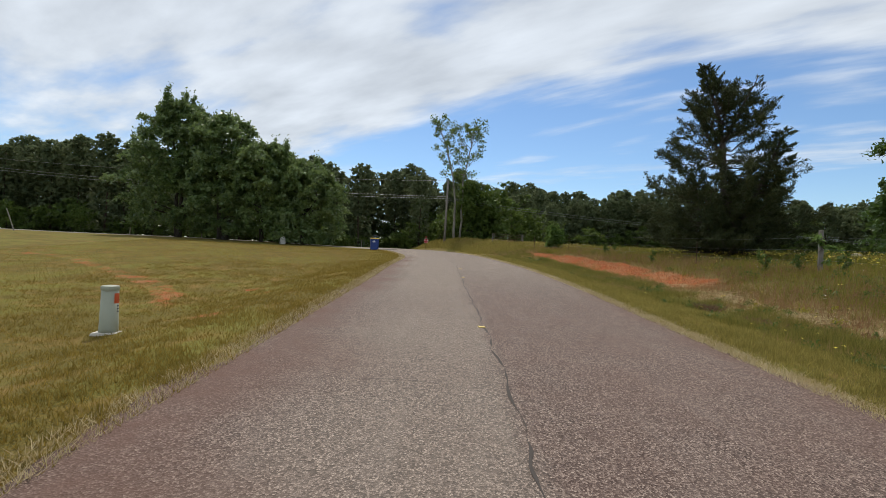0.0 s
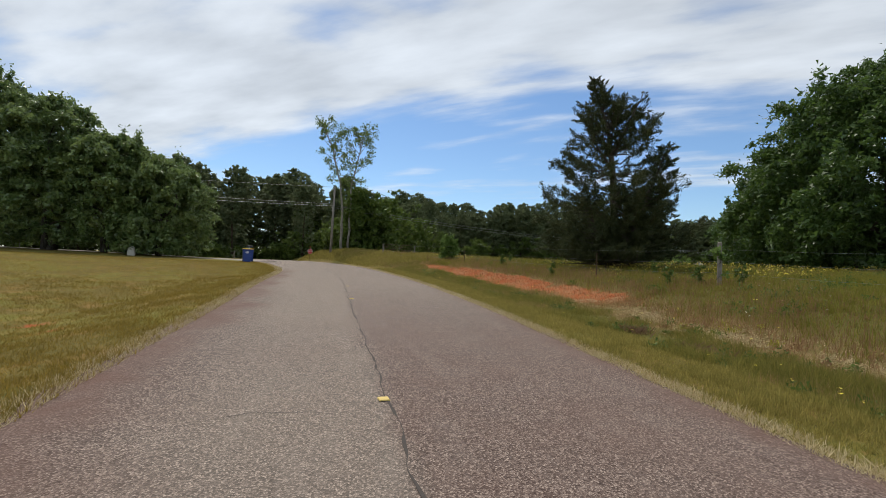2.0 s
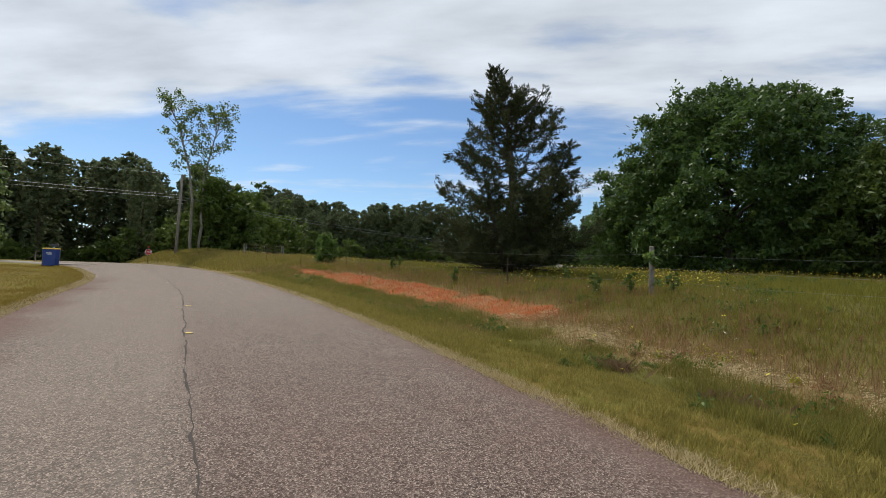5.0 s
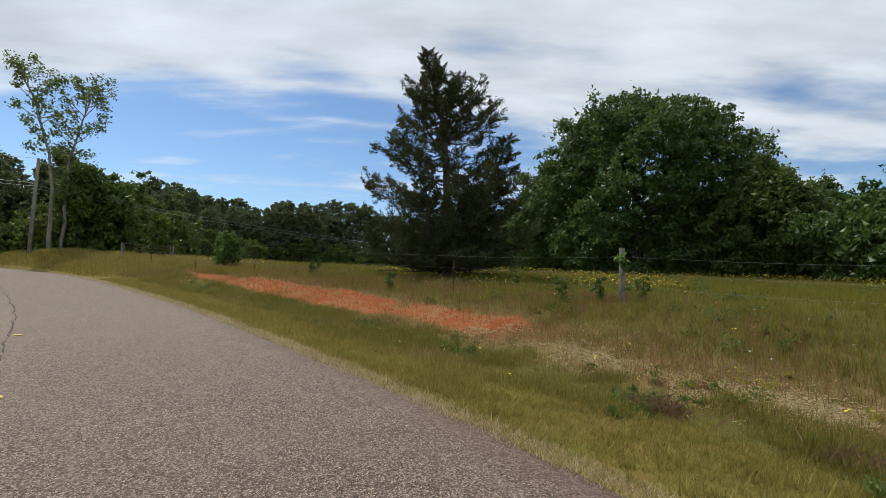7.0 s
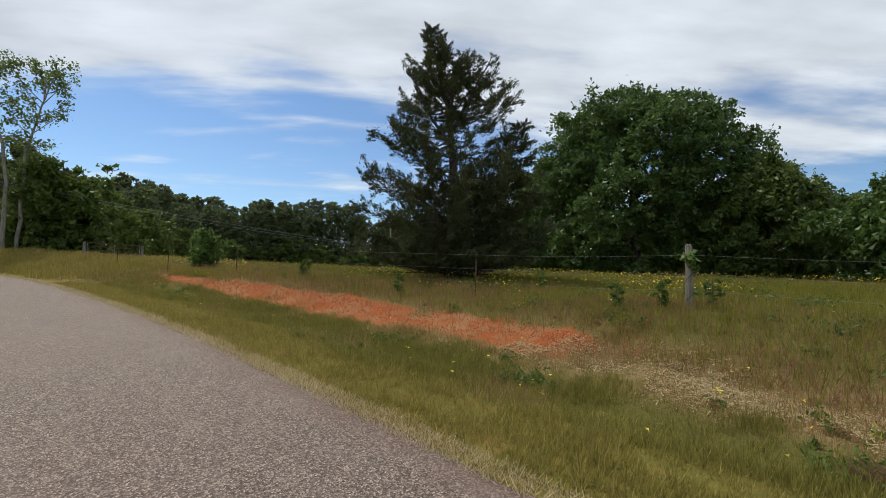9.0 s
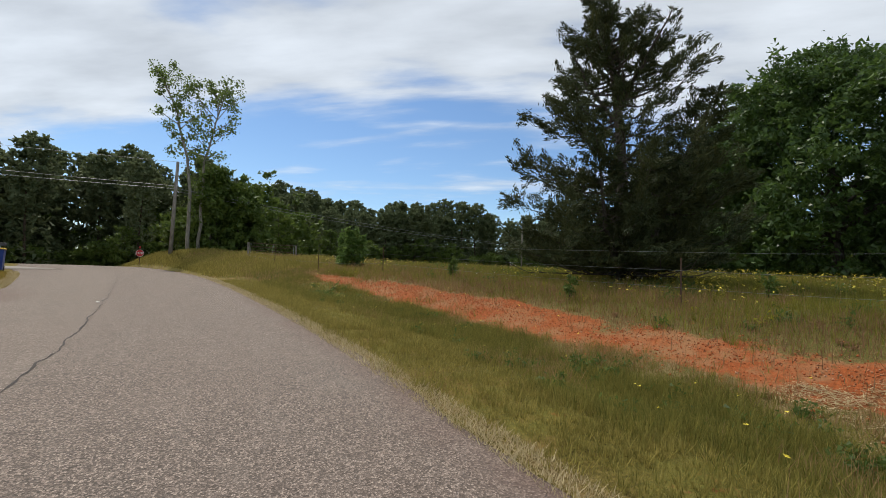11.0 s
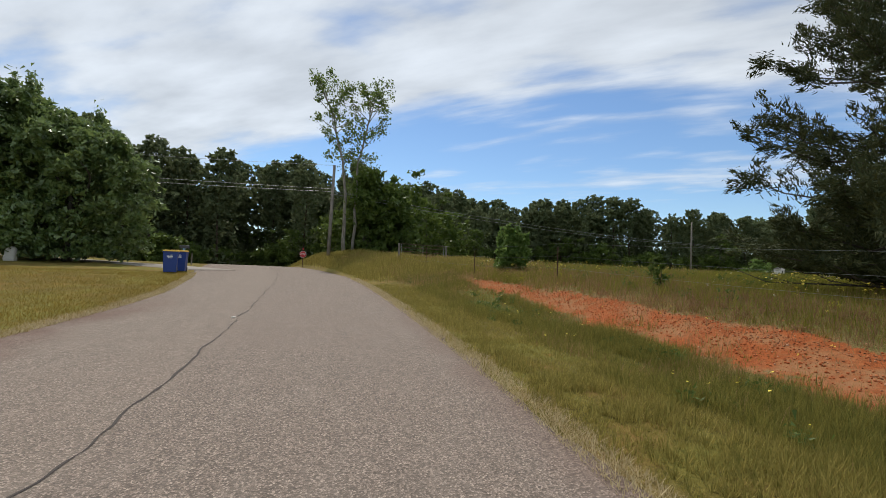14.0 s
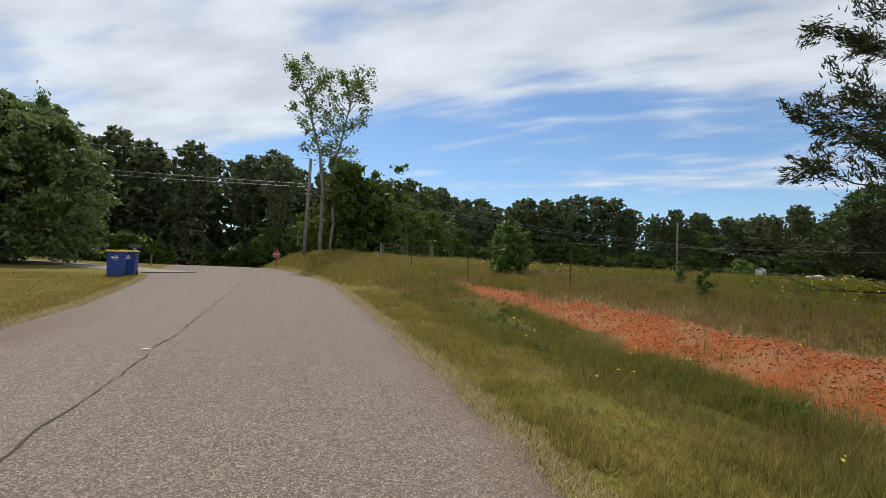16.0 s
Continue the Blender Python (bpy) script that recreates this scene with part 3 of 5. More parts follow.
def build_driveway():
    line = np.array([(-5.6, 49.5), (-9, 53), (-14, 57), (-22, 60), (-36, 61.5), (-70, 61)])
    s = np.linspace(0, 1, 60)
    k = np.linspace(0, 1, len(line))
    x, y = np.interp(s, k, line[:, 0]), np.interp(s, k, line[:, 1])
    gx, gy = np.gradient(x), np.gradient(y)
    n = np.hypot(gx, gy)
    v = []
    for o in (-1.5, -1.42, 0, 1.42, 1.5):
        a, b = x - gy / n * o, y + gx / n * o
        v.append(np.stack([a, b, height(a, b) + (.05 if abs(o) < 1.45 else -.08)], 1))
    v = np.array(v)
    idx = np.arange(5 * 60).reshape(5, 60)
    f = np.stack([idx[:-1, :-1], idx[:-1, 1:], idx[1:, 1:], idx[1:, :-1]], -1).reshape(-1, 4)
    tagged(new("driveway", mesh_of("driveway", v.reshape(-1, 3), f, M_GRAVEL)), "pale gravel driveway along the top of the lawn", "driveway", kind="structure")


build_driveway()
# ---- trees ----
def limb_line(start, end, bend=.12, steps=5, lift=0.0):
    a, b = Vector(start), Vector(end)
    side = Vector(RNG.normal(size=3)) * (b - a).length * bend
    pts = []
    for i in range(steps + 1):
        u = i / steps
        pts.append(a.lerp(b, u) + side * math.sin(u * math.pi) + Vector((0, 0, lift * math.sin(u * math.pi))))
    return pts


def clump(centre, radius, n, hollow=.55, squash=.75):
    """Points of a leafy clump: a loose puff, thinner towards its outside."""
    d = RNG.normal(size=(n, 3))
    d /= np.linalg.norm(d, axis=1)[:, None]
    r = radius * (hollow * .6 + (1.15 - hollow * .6) * RNG.rand(n)) * (.8 + .5 * RNG.rand(n) ** 3)
    return np.asarray(centre) + d * r[:, None] * np.array((1, 1, squash))


def crown_girth(u, low, power):
    """Half-width of a crown at a share of its height, widest at 'low'."""
    u = np.asarray(u, float)
    above = np.clip((u - low) / (1 - low), 0, 1)
    return np.where(u > low, np.maximum(1 - above ** power, 0) ** (1 / power), .80 + .20 * u / low)


def broadleaf(name, x, y, tall, wide, material, label, leaves=26000, leaf=.20, foot=.06, fork=.28, lean=(0, 0), trunk=.28, bark=None, group="", sprays=500, spray=.75, low=.38, power=2.3, lump=.30, shoots=.15, stems=1, seed=1):
    """A broad-leaved tree: trunk, limbs and a lumpy crown made of many small leafy sprays, most of them near its skin."""
    RNG.seed(seed)
    tree = base(name, x, y, label, "tree", group)
    bark = bark or M_BARK
    for k in range(stems):
        bm = bmesh.new()
        a = 2.4 * k + seed
        off = Vector((math.cos(a), math.sin(a), 0)) * (trunk * 1.3 if stems > 1 else 0)
        top = Vector((lean[0], lean[1], tall * .8)) + off * (wide * .9 if stems > 1 else 0)
        tube(bm, limb_line(off + Vector((0, 0, -.25)), top, .03, 8), [trunk * (1.25 if i == 0 else 1 - .86 * i / 8) for i in range(9)], 9)
        part("trunk", bm, bark, tree, smooth_faces=True)
    u = RNG.rand(sprays) ** .80
    ang = RNG.rand(sprays) * 2 * math.pi
    ca, sa = np.cos(ang), np.sin(ang)
    bulge = (value_noise(ca * 2 + seed * 3.1, sa * 2 + u * 3.2, .75) - .5) * 2 + (value_noise(ca * 3 - seed * 1.7, sa * 3 - u * 5, .5) - .5)
    r = wide * crown_girth(u, low, power) * (1 + lump * bulge) * (.30 + .70 * RNG.rand(sprays) ** .42)
    z = tall * (foot + (1 - foot) * u * (1 + .10 * lump * bulge)) - spray * .5
    centres = np.stack([ca * r + lean[0] * u, sa * r + lean[1] * u, z], 1)
    for i in RNG.permutation(sprays)[:14]:
        c = centres[i]
        bm = bmesh.new()
        h = max(tall * fork * .6, min(c[2] * .55, tall * .6))
        start = Vector((lean[0], lean[1], 0)) * (h / (tall * .8)) + Vector((0, 0, h))
        tube(bm, limb_line(start, c, .1, 5, spray * .3), [trunk * .36 * (1 - .15 * j) for j in range(6)], 6)
        part("limb", bm, bark, tree, smooth_faces=True)
    # flattened, drooping sprays of leaves; some stand up as ragged shoots
    size = spray * (.45 + .9 * RNG.rand(sprays) ** 1.4)
    per = np.maximum(6, (size ** 1.5 / (size ** 1.5).sum() * leaves).astype(int))
    who = np.repeat(np.arange(sprays), per)
    n = len(who)
    up = (RNG.rand(sprays) < shoots)[who]
    d = RNG.normal(size=(n, 3)) * .52
    k = size[who][:, None]
    d *= np.where(up[:, None], np.array((.40, .40, 1.15)), np.array((1.0, 1.0, .42))) * k
    d[:, 2] -= np.where(up, 0, .35 * (d[:, 0] ** 2 + d[:, 1] ** 2) / k[:, 0])
    d[:, 2] += np.where(up, .4 * k[:, 0], 0)
    pts = centres[who] + d
    pts = pts[pts[:, 2] > .2]
    crown = new("crown", leaf_mesh("crown", pts, leaf, material, 1.7, .25, sharp=True))
    crown.parent = tree
    tagged(crown, kind="stuff")
    return tree


def cedar(name, x, y, material, label, seed=3):
    """A red cedar: a main stem that forks into ragged leaders, a second stem, and rising boughs whose tips turn up."""
    RNG.seed(seed)
    tree = base(name, x, y, label, "tree")
    across, away = Vector((.707, -.707, 0)), Vector((.707, .707, 0))

    def at(a, b, z):
        return across * a + away * b + Vector((0, 0, z))

    # line of the stem, its girth, the reach of its boughs from foot to tip, how many
    stems = ((((0, 0, -.2), (.1, .1, 4), (-.2, .1, 8.0), (-.75, 0, 9.9), (-1.25, -.1, 11.7)), .25, (4.9, 4.7, 3.6, 2.1, .65, .16), 230),
             (((-.2, .1, 8.0), (.05, .3, 9.3), (.2, .3, 10.4)), .07, (.4, .35, .25, .12), 12),
             (((-.1, .1, 7.0), (.8, -.4, 8.5), (1.75, -.6, 10.4)), .09, (.7, .6, .45, .18), 24),
             (((-.2, .1, 6.4), (-1.3, .5, 8.1), (-2.0, .7, 9.8)), .08, (.7, .5, .35, .15), 20),
             (((.5, -.3, -.2), (1.7, -.5, 3.3), (2.6, -.7, 5.6), (3.2, -.9, 7.0)), .17, (2.9, 2.5, 1.8, 1.1, .6, .2), 95),
             (((-.1, -.6, -.2), (-.6, -1.8, 2.2), (-.9, -2.2, 4.6)), .12, (3.0, 2.5, 1.4, .35), 60),
             (((.2, .6, -.2), (.8, 2.0, 2.8), (1.0, 2.4, 5.4)), .12, (3.0, 2.5, 1.4, .35), 60))
    pts, ways = [], []
    for line, girth, reaches, boughs in stems:
        line = [at(*p) for p in line]
        la = np.array([list(p) for p in line])
        knots = np.linspace(0, 1, len(line))
        bm = bmesh.new()
        fine = [Vector([float(np.interp(v, knots, la[:, a])) for a in range(3)]) + Vector(RNG.normal(size=3)) * .03 for v in np.linspace(0, 1, 10)]
        tube(bm, fine, [girth * (1.2 if i == 0 else 1 - .93 * i / 9) + .012 for i in range(10)], 8)
        part("trunk", bm, M_BARK, tree, smooth_faces=True)
        limbs = bmesh.new()
        for i in range(boughs):
            u = .03 + .97 * ((i + RNG.rand()) / boughs) ** 1.25
            c0 = Vector([float(np.interp(u, knots, la[:, a])) for a in range(3)])
            ang = i * 2.4 + RNG.rand() * 1.6
            if c0.z > 5 and RNG.rand() < .22:
                continue
            full = float(np.interp(u, np.linspace(0, 1, len(reaches)), reaches))
            reach = full * (.55 + .45 * RNG.rand() + (.08 if RNG.rand() < .15 else 0))
            if c0.z < .4:
                c0.z = .4
            out = Vector((math.cos(ang), math.sin(ang), 0))
            slope = float(np.interp(c0.z, (0, 3, 6, 10), (-.10, -.02, .16, .50))) * (.6 + .8 * RNG.rand())
            way = []
            for j in range(6):
                v = j / 5
                way.append(c0 + out * reach * v + Vector((0, 0, reach * (slope * v * .75 + (.08 + .012 * c0.z) * v ** 3 - .10 * math.sin(v * 3.1)))) + Vector(RNG.normal(size=3)) * .035 * reach * (0 < j < 5))
            for p in way:
                p.z = max(p.z, .25)
            if reach > .5:
                tube(limbs, way, [max(.007, girth * .20 * (1 - .16 * j)) for j in range(6)], 4)
            wa = np.array([list(p) for p in way])
            # tufts: flames of scale leaf that turn up at the tips
            for k in range(int(2 + reach * 4.2)):
                v = .25 + .75 * RNG.rand() ** .6
                if k == 0:
                    v = 1.0
                p0 = np.array([np.interp(v * 5, range(6), wa[:, a]) for a in range(3)])
                side = RNG.normal(size=3) * .55
                flame = np.array((out.x, out.y, 0)) * (.5 + .4 * RNG.rand()) + side + np.array((0, 0, .15 + .55 * RNG.rand() + .3 * (c0.z > 6)))
                flame /= np.linalg.norm(flame)
                length = (.30 + .50 * RNG.rand()) * (.7 + .10 * min(reach, 4))
                m = int(95 * length + 12)
                w = RNG.rand(m) ** .85
                fat = (.085 * (1 - w) ** .7 + .016)[:, None] * (.8 + .25 * min(reach, 3))
                ways.append(np.repeat(flame[None], m, 0))
                pts.append(p0 + flame * (w * length)[:, None] + RNG.normal(size=(m, 3)) * fat * np.array((1, 1, .75)))
        part("bough", limbs, M_BARK, tree)
    pts, ways = np.concatenate(pts), np.concatenate(ways)
    # browsed clear below the outer boughs
    above = pts[:, 2] > .15 + .17 * np.hypot(pts[:, 0], pts[:, 1])
    crown = new("crown", leaf_mesh("crown", pts[above], .040, material, 3.6, sharp=True, along=ways[above]))
    crown.parent = tree
    tagged(crown, kind="stuff")
    return tree


def poplar(x, y):
    """Two tall thin stems side by side, bare below, that part into airy tops of rising limbs."""
    RNG.seed(21)
    for sx, sy, way, r, lab in (
            (x, y, ((0, 0, -.2), (-.1, 0, 4), (-.4, .1, 8.6), (-1.5, .2, 12.4), (-3.0, .4, 16.1)), .17, "tall slender young tree with an airy pale crown"),
            (x + .8, y + .3, ((0, 0, -.2), (.1, 0, 4), (.1, 0, 8.4), (.8, -.2, 12), (1.8, -.4, 15.4)), .15, "tall slender pale-barked tree with an airy crown")):
        tree = base("slender_tree", sx, sy, lab, "tree", "pair of tall slender trees")
        knots = np.linspace(0, 1, len(way))
        wa = np.array(way, float)
        trunk = [Vector([float(np.interp(v, knots, wa[:, a])) for a in range(3)]) + Vector(RNG.normal(size=3)) * .06 * (v > 0) for v in np.linspace(0, 1, 13)]
        bm = bmesh.new()
        tube(bm, trunk, [r * (1 - .88 * i / 12) + .012 for i in range(13)], 8)
        part("trunk", bm, M_BARK_PALE, tree, smooth_faces=True)
        la = np.array([list(p) for p in trunk])
        pts = []
        limbs = 26
        for i in range(limbs):
            u = .50 + .49 * (i + RNG.rand()) / limbs
            c0 = Vector([float(np.interp(u * 12, range(13), la[:, a])) for a in range(3)])
            ang = i * 2.4 + RNG.rand()
            reach = float(np.interp(u, (.5, .6, .8, .92, 1), (1.5, 2.4, 2.8, 2.0, .9))) * (.55 + .65 * RNG.rand())
            end = c0 + Vector((math.cos(ang) * reach * .8, math.sin(ang) * reach * .8, reach * (.45 + .7 * RNG.rand()) if i > 3 else reach * .15))
            end.z = min(end.z, 16.4)
            bm = bmesh.new()
            line = limb_line(c0, end, .08, 5)
            tube(bm, line, [.045 - .007 * j for j in range(6)], 5)
            part("limb", bm, M_BARK_PALE, tree)
            lb = np.array([list(p) for p in line])
            # leaves hang in small separate sprays, with bare wood between
            for _ in range(int(3 + reach * 3.2)):
                v = .35 + .65 * RNG.rand() ** .7
                p0 = np.array([np.interp(v * 5, range(6), lb[:, a]) for a in range(3)])
                m = RNG.randint(7, 17)
                pts.append(p0 + RNG.normal(size=3) * .22 + RNG.normal(size=(m, 3)) * np.array((.20, .20, .15)))
        # leafy shoots low on the stem
        for _ in range(34):
            v = .22 + .30 * RNG.rand()
            p0 = np.array([np.interp(v * 12, range(13), la[:, a]) for a in range(3)])
            pts.append(p0 + RNG.normal(size=3) * .30 + RNG.normal(size=(9, 3)) * .16)
        crown = new("crown", leaf_mesh("crown", np.concatenate(pts), .15, M_POPLAR, 1.3, .2))
        crown.parent = tree
        tagged(crown, kind="stuff")


def pine_parts(seed, tall, wide, bare, needles):
    """Trunk and crown meshes of a loblolly-like pine: bare stem, irregular tufts above."""
    RNG.seed(seed)
    bm = bmesh.new()
    tube(bm, limb_line((0, 0, -.4), (RNG.normal() * .3, RNG.normal() * .3, tall * .96), .012, 6), [.20 * (1 - .8 * i / 6) for i in range(7)], 6)
    pts = []
    tufts = 240
    for i in range(tufts):
        u = RNG.rand() ** .85
        z = tall * (bare + (1 - bare) * u)
        ang = RNG.rand() * 6.28
        girth = math.sqrt(max(.02, 1 - ((u - .32) / .70) ** 2))
        reach = wide * girth * (.2 + .85 * RNG.rand() ** .6) * (.8 + .35 * math.sin(ang * 2 + seed) * math.sin(u * 9 + seed))
        size = wide * (.05 + .07 * RNG.rand()) * (1 - .25 * u)
        pts.append(clump((math.cos(ang) * reach, math.sin(ang) * reach, z + size * RNG.normal() * .6), size, needles // tufts, .1, .62))
    # thin dead and shaded foliage further down
    n = needles // 3
    u = RNG.rand(n)
    ang, r = RNG.rand(n) * 6.28, wide * .75 * np.sqrt(RNG.rand(n)) * np.sqrt(1 - .9 * u)
    pts.append(np.stack([np.cos(ang) * r, np.sin(ang) * r, tall * (.03 + .88 * u)], 1))
    return bm, np.concatenate(pts)


def build_woods():
    """Pine wood with green understory, behind the lawn and the brow, and along the far side of the meadow."""
    label = "tall dark green pine in a dense wood"
    kinds = []
    for k, (tall, wide, bare) in enumerate(((17.0, 3.9, .40), (15.5, 4.1, .30), (18.0, 3.6, .46), (14.5, 4.0, .22))):
        tree = new("pine_tree")
        tagged(tree, label, "tree", "pines of the wood")
        bm, pts = pine_parts(50 + k, tall, wide, bare, 3000)
        part("trunk", bm, M_BARK_PINE, tree, smooth_faces=True)
        crown = new("crown", leaf_mesh("crown", pts, .33, M_PINE, 2.2, .1, sharp=True))
        crown.parent = tree
        tagged(crown, kind="stuff")
        kinds.append([tree, False])
    rnd = random.Random(4)
    spots = []
    # behind the brow and the lawn
    for row, (y0, step) in enumerate(((88, 4.0), (94, 4.2), (101, 4.6))):
        x = -132.0
        while x < 21:
            if not (-15 < x < -7 and row == 0):
                spots.append((x + rnd.uniform(-1.2, 1.2), y0 + rnd.uniform(-2, 2.5) - .10 * abs(x + 12) * (x < -20), rnd.uniform(.88, 1.08) * float(np.interp(x, (-60, -30, -10, -4, 0, 14, 21), (1.0, .95, 1.06, .84, .73, .73, .64)))))
            x += step
    # far side of the meadow
    for row in range(2):
        x = 20.0
        while x < 190:
            far = 140 + row * 7 - max(0, x - 60) * .55
            spots.append((x + rnd.uniform(-1.5, 1.5), far + rnd.uniform(-3, 3), rnd.uniform(.96, 1.18) * (1.0 if x < 75 else .9)))
            x += 3.9 + .6 * row
    for x, y, s in spots:
        k = kinds[rnd.randrange(len(kinds))]
        m = pose(x, y, float(height(x, y)), 0, 0, rnd.uniform(0, 360))
        ob = k[0] if not k[1] else copy_thing(k[0], m)
        ob.matrix_basis = m
        ob.scale = (s * rnd.uniform(.95, 1.25), s * rnd.uniform(.95, 1.25), s)
        k[1] = True


def build_understory():
    """Bushes and young trees that close the foot of the woods."""
    kinds = []
    for k, (tall, wide) in enumerate(((6.5, 3.0), (4.2, 2.8), (9.0, 3.0))):
        RNG.seed(80 + k)
        tree = new("understory_tree")
        tagged(tree, "leafy green undergrowth at the foot of the wood", "bush", "undergrowth of the wood")
        bm = bmesh.new()
        tube(bm, limb_line((0, 0, -.2), (.2, 0, tall * .7), .05, 4), [.09, .07, .05, .035, .02], 5)
        part("trunk", bm, M_BARK, tree)
        pts = np.concatenate([clump((RNG.normal() * wide * .4, RNG.normal() * wide * .4, tall * (.05 + .82 * RNG.rand())), wide * (.16 + .16 * RNG.rand()), 44, .1, .7) for _ in range(46)])
        pts = pts[pts[:, 2] > .05]
        crown = new("crown", leaf_mesh("crown", pts, .30, M_WOODS, 1.6, .1, sharp=True))
        crown.parent = tree
        tagged(crown, kind="stuff")
        kinds.append([tree, False])
    rnd = random.Random(9)
    spots = []
    x = -128.0
    while x < 22:
        if not -14 < x < -8:
            spots.append((x, 84 + rnd.uniform(-2, 3) - .10 * abs(x + 12) * (x < -20), rnd.uniform(.5, 1.0)))
        spots.append((x + 1, 97 + rnd.uniform(-3, 3), rnd.uniform(.9, 1.3)))
        x += 3.6
    x = 18.0
    while x < 185:
        spots.append((x, 132 - max(0, x - 60) * .55 + rnd.uniform(-2, 4), rnd.uniform(.7, 1.2)))
        spots.append((x + 2, 150 - max(0, x - 60) * .55 + rnd.uniform(-2, 4), rnd.uniform(1.4, 1.9)))
        x += 4.0
    for i in range(12):
        spots.append((68 + 2.2 * i, 40 - 5.0 * i, rnd.uniform(1.0, 1.4)))
        spots.append((78 + 2.2 * i, 46 - 5.0 * i, rnd.uniform(1.1, 1.5)))
    # low brush that closes the view between the trunks
    brush = [(-128 + 2.5 * i, 90 + rnd.uniform(-1.5, 1.5), rnd.uniform(.75, 1.05)) for i in range(60)]
    brush += [(20 + 4.0 * i, 143 - max(0, 4.0 * i - 40) * .55 + rnd.uniform(-2, 2), rnd.uniform(1.0, 1.4)) for i in range(40)]
    for x, y in ((2.5, 66), (4.5, 65), (1, 69), (6.5, 67), (8.5, 70), (5, 72), (11, 74), (13.5, 78), (3, 76)):
        spots.append((x, y, rnd.uniform(.7, 1.1)))
    spots += [(-34 + 3.1 * i, 107 + 2 * (i % 2), 1.25) for i in range(14)]
    for i, (x, y, s) in enumerate(spots + brush):
        k = kinds[rnd.randrange(len(kinds)) if i < len(spots) else 1]
        m = pose(x, y, float(height(x, y)), 0, 0, rnd.uniform(0, 360))
        ob = k[0] if not k[1] else copy_thing(k[0], m)
        ob.matrix_basis = m
        ob.scale = (s, s, s)
        k[1] = True


build_woods()
build_understory()
PEAR = "leafy mid-green tree with a dense low crown beside the lawn"
broadleaf("lawn_tree", -32.0, 57, 16.7, 5.5, M_PEAR, "tall leafy green tree standing at the lawn's edge", 56000, .19, .08, seed=31, group="trees by the lawn", sprays=480, spray=.75, lump=.4, power=1.9, shoots=.3, stems=2)
broadleaf("lawn_tree", -26.0, 56, 14.5, 4.9, M_PEAR, PEAR, 50000, .19, .10, seed=32, group="trees by the lawn", sprays=430, spray=.7, lump=.4, power=2.2, shoots=.3, stems=3)
broadleaf("lawn_tree", -20.9, 55, 11.4, 4.7, M_PEAR, PEAR, 48000, .19, .09, seed=33, group="trees by the lawn", sprays=430, spray=.7, power=2.3, shoots=.25)
broadleaf("lawn_tree", -16.2, 55, 9.9, 4.3, M_PEAR, PEAR, 46000, .18, .08, seed=34, group="trees by the lawn", sprays=430, spray=.65, power=2.2, shoots=.25)
broadleaf("oak_tree", 51.0, 34.8, 19.2, 11.1, M_OAK, "large spreading oak with a dense dark green crown", 120000, .23, .03, trunk=.55, seed=44, sprays=1500, spray=1.05, low=.34, power=2.7, lump=.22, shoots=.08, group="oaks beyond the meadow")
broadleaf("oak_tree", 50.6, 23.2, 10.4, 5.2, M_SHADE, "smaller oak with low drooping boughs", 44000, .22, .02, seed=42, sprays=560, spray=.9, power=2.0, group="oaks beyond the meadow")
broadleaf("oak_tree", 51.0, 45.5, 13.4, 5.6, M_OAK, "oak standing behind the cedar, dense green", 34000, .25, .04, seed=43, sprays=480, spray=.95, group="oaks beyond the meadow")
for i, (x, y, h, w) in enumerate(((82, 26, 14, 7), (90, 14, 15, 7), (76, 40, 13, 6), (96, 2, 14, 7), (70, 52, 12, 6), (84, 36, 12, 7), (92, 22, 13, 7), (88, 6, 13, 7), (70, 6, 11, 5), (66, 62, 12, 6), (104, -10, 14, 8))):
    broadleaf("oak_tree", x, y, h, w, M_OAK, "green broad-leaved tree in the far hedge", 15000, .30, .02, seed=60 + i, sprays=300, spray=1.05, group="far hedge trees")
broadleaf("shade_tree", 44.5, 9.0, 17.5, 5.0, M_OAK, "tall tree with drooping pale sprays beside the meadow", 30000, .19, .05, seed=71, sprays=330, spray=.8, power=1.6, lump=.5)
broadleaf("thicket", 43.8, 10.6, 7.5, 4.6, M_OAK, "dense dark thicket under the shade tree", 24000, .24, .02, seed=73, sprays=360, spray=.75)
broadleaf("thicket", 46.5, 14.2, 7.0, 5.0, M_OAK, "dense dark thicket beside the meadow", 22000, .22, .02, seed=74, sprays=360, spray=.75)
cedar("cedar_tree", 16.9, 28.4, M_CEDAR, "dark green red cedar with ragged forked top")
poplar(1.75, 63.2)
broadleaf("sapling", 3.6, 64.5, 8.2, 1.9, M_WOODS, "young leafy tree under the slender trees", 6500, .24, .05, seed=91, sprays=150, spray=.55, trunk=.1, lump=.22, shoots=.05)
broadleaf("sapling", 6.0, 66.5, 7.4, 2.2, M_WOODS, "young leafy tree under the slender trees", 6500, .24, .05, seed=92, sprays=150, spray=.55, trunk=.1, lump=.22, shoots=.05)
broadleaf("bush", 9.45, 39.3, 1.9, .58, M_SHRUB, "bright green leafy bush in the fence line", 8000, .10, .02, seed=93, sprays=150, spray=.19, trunk=.03, shoots=.4, lump=.6)
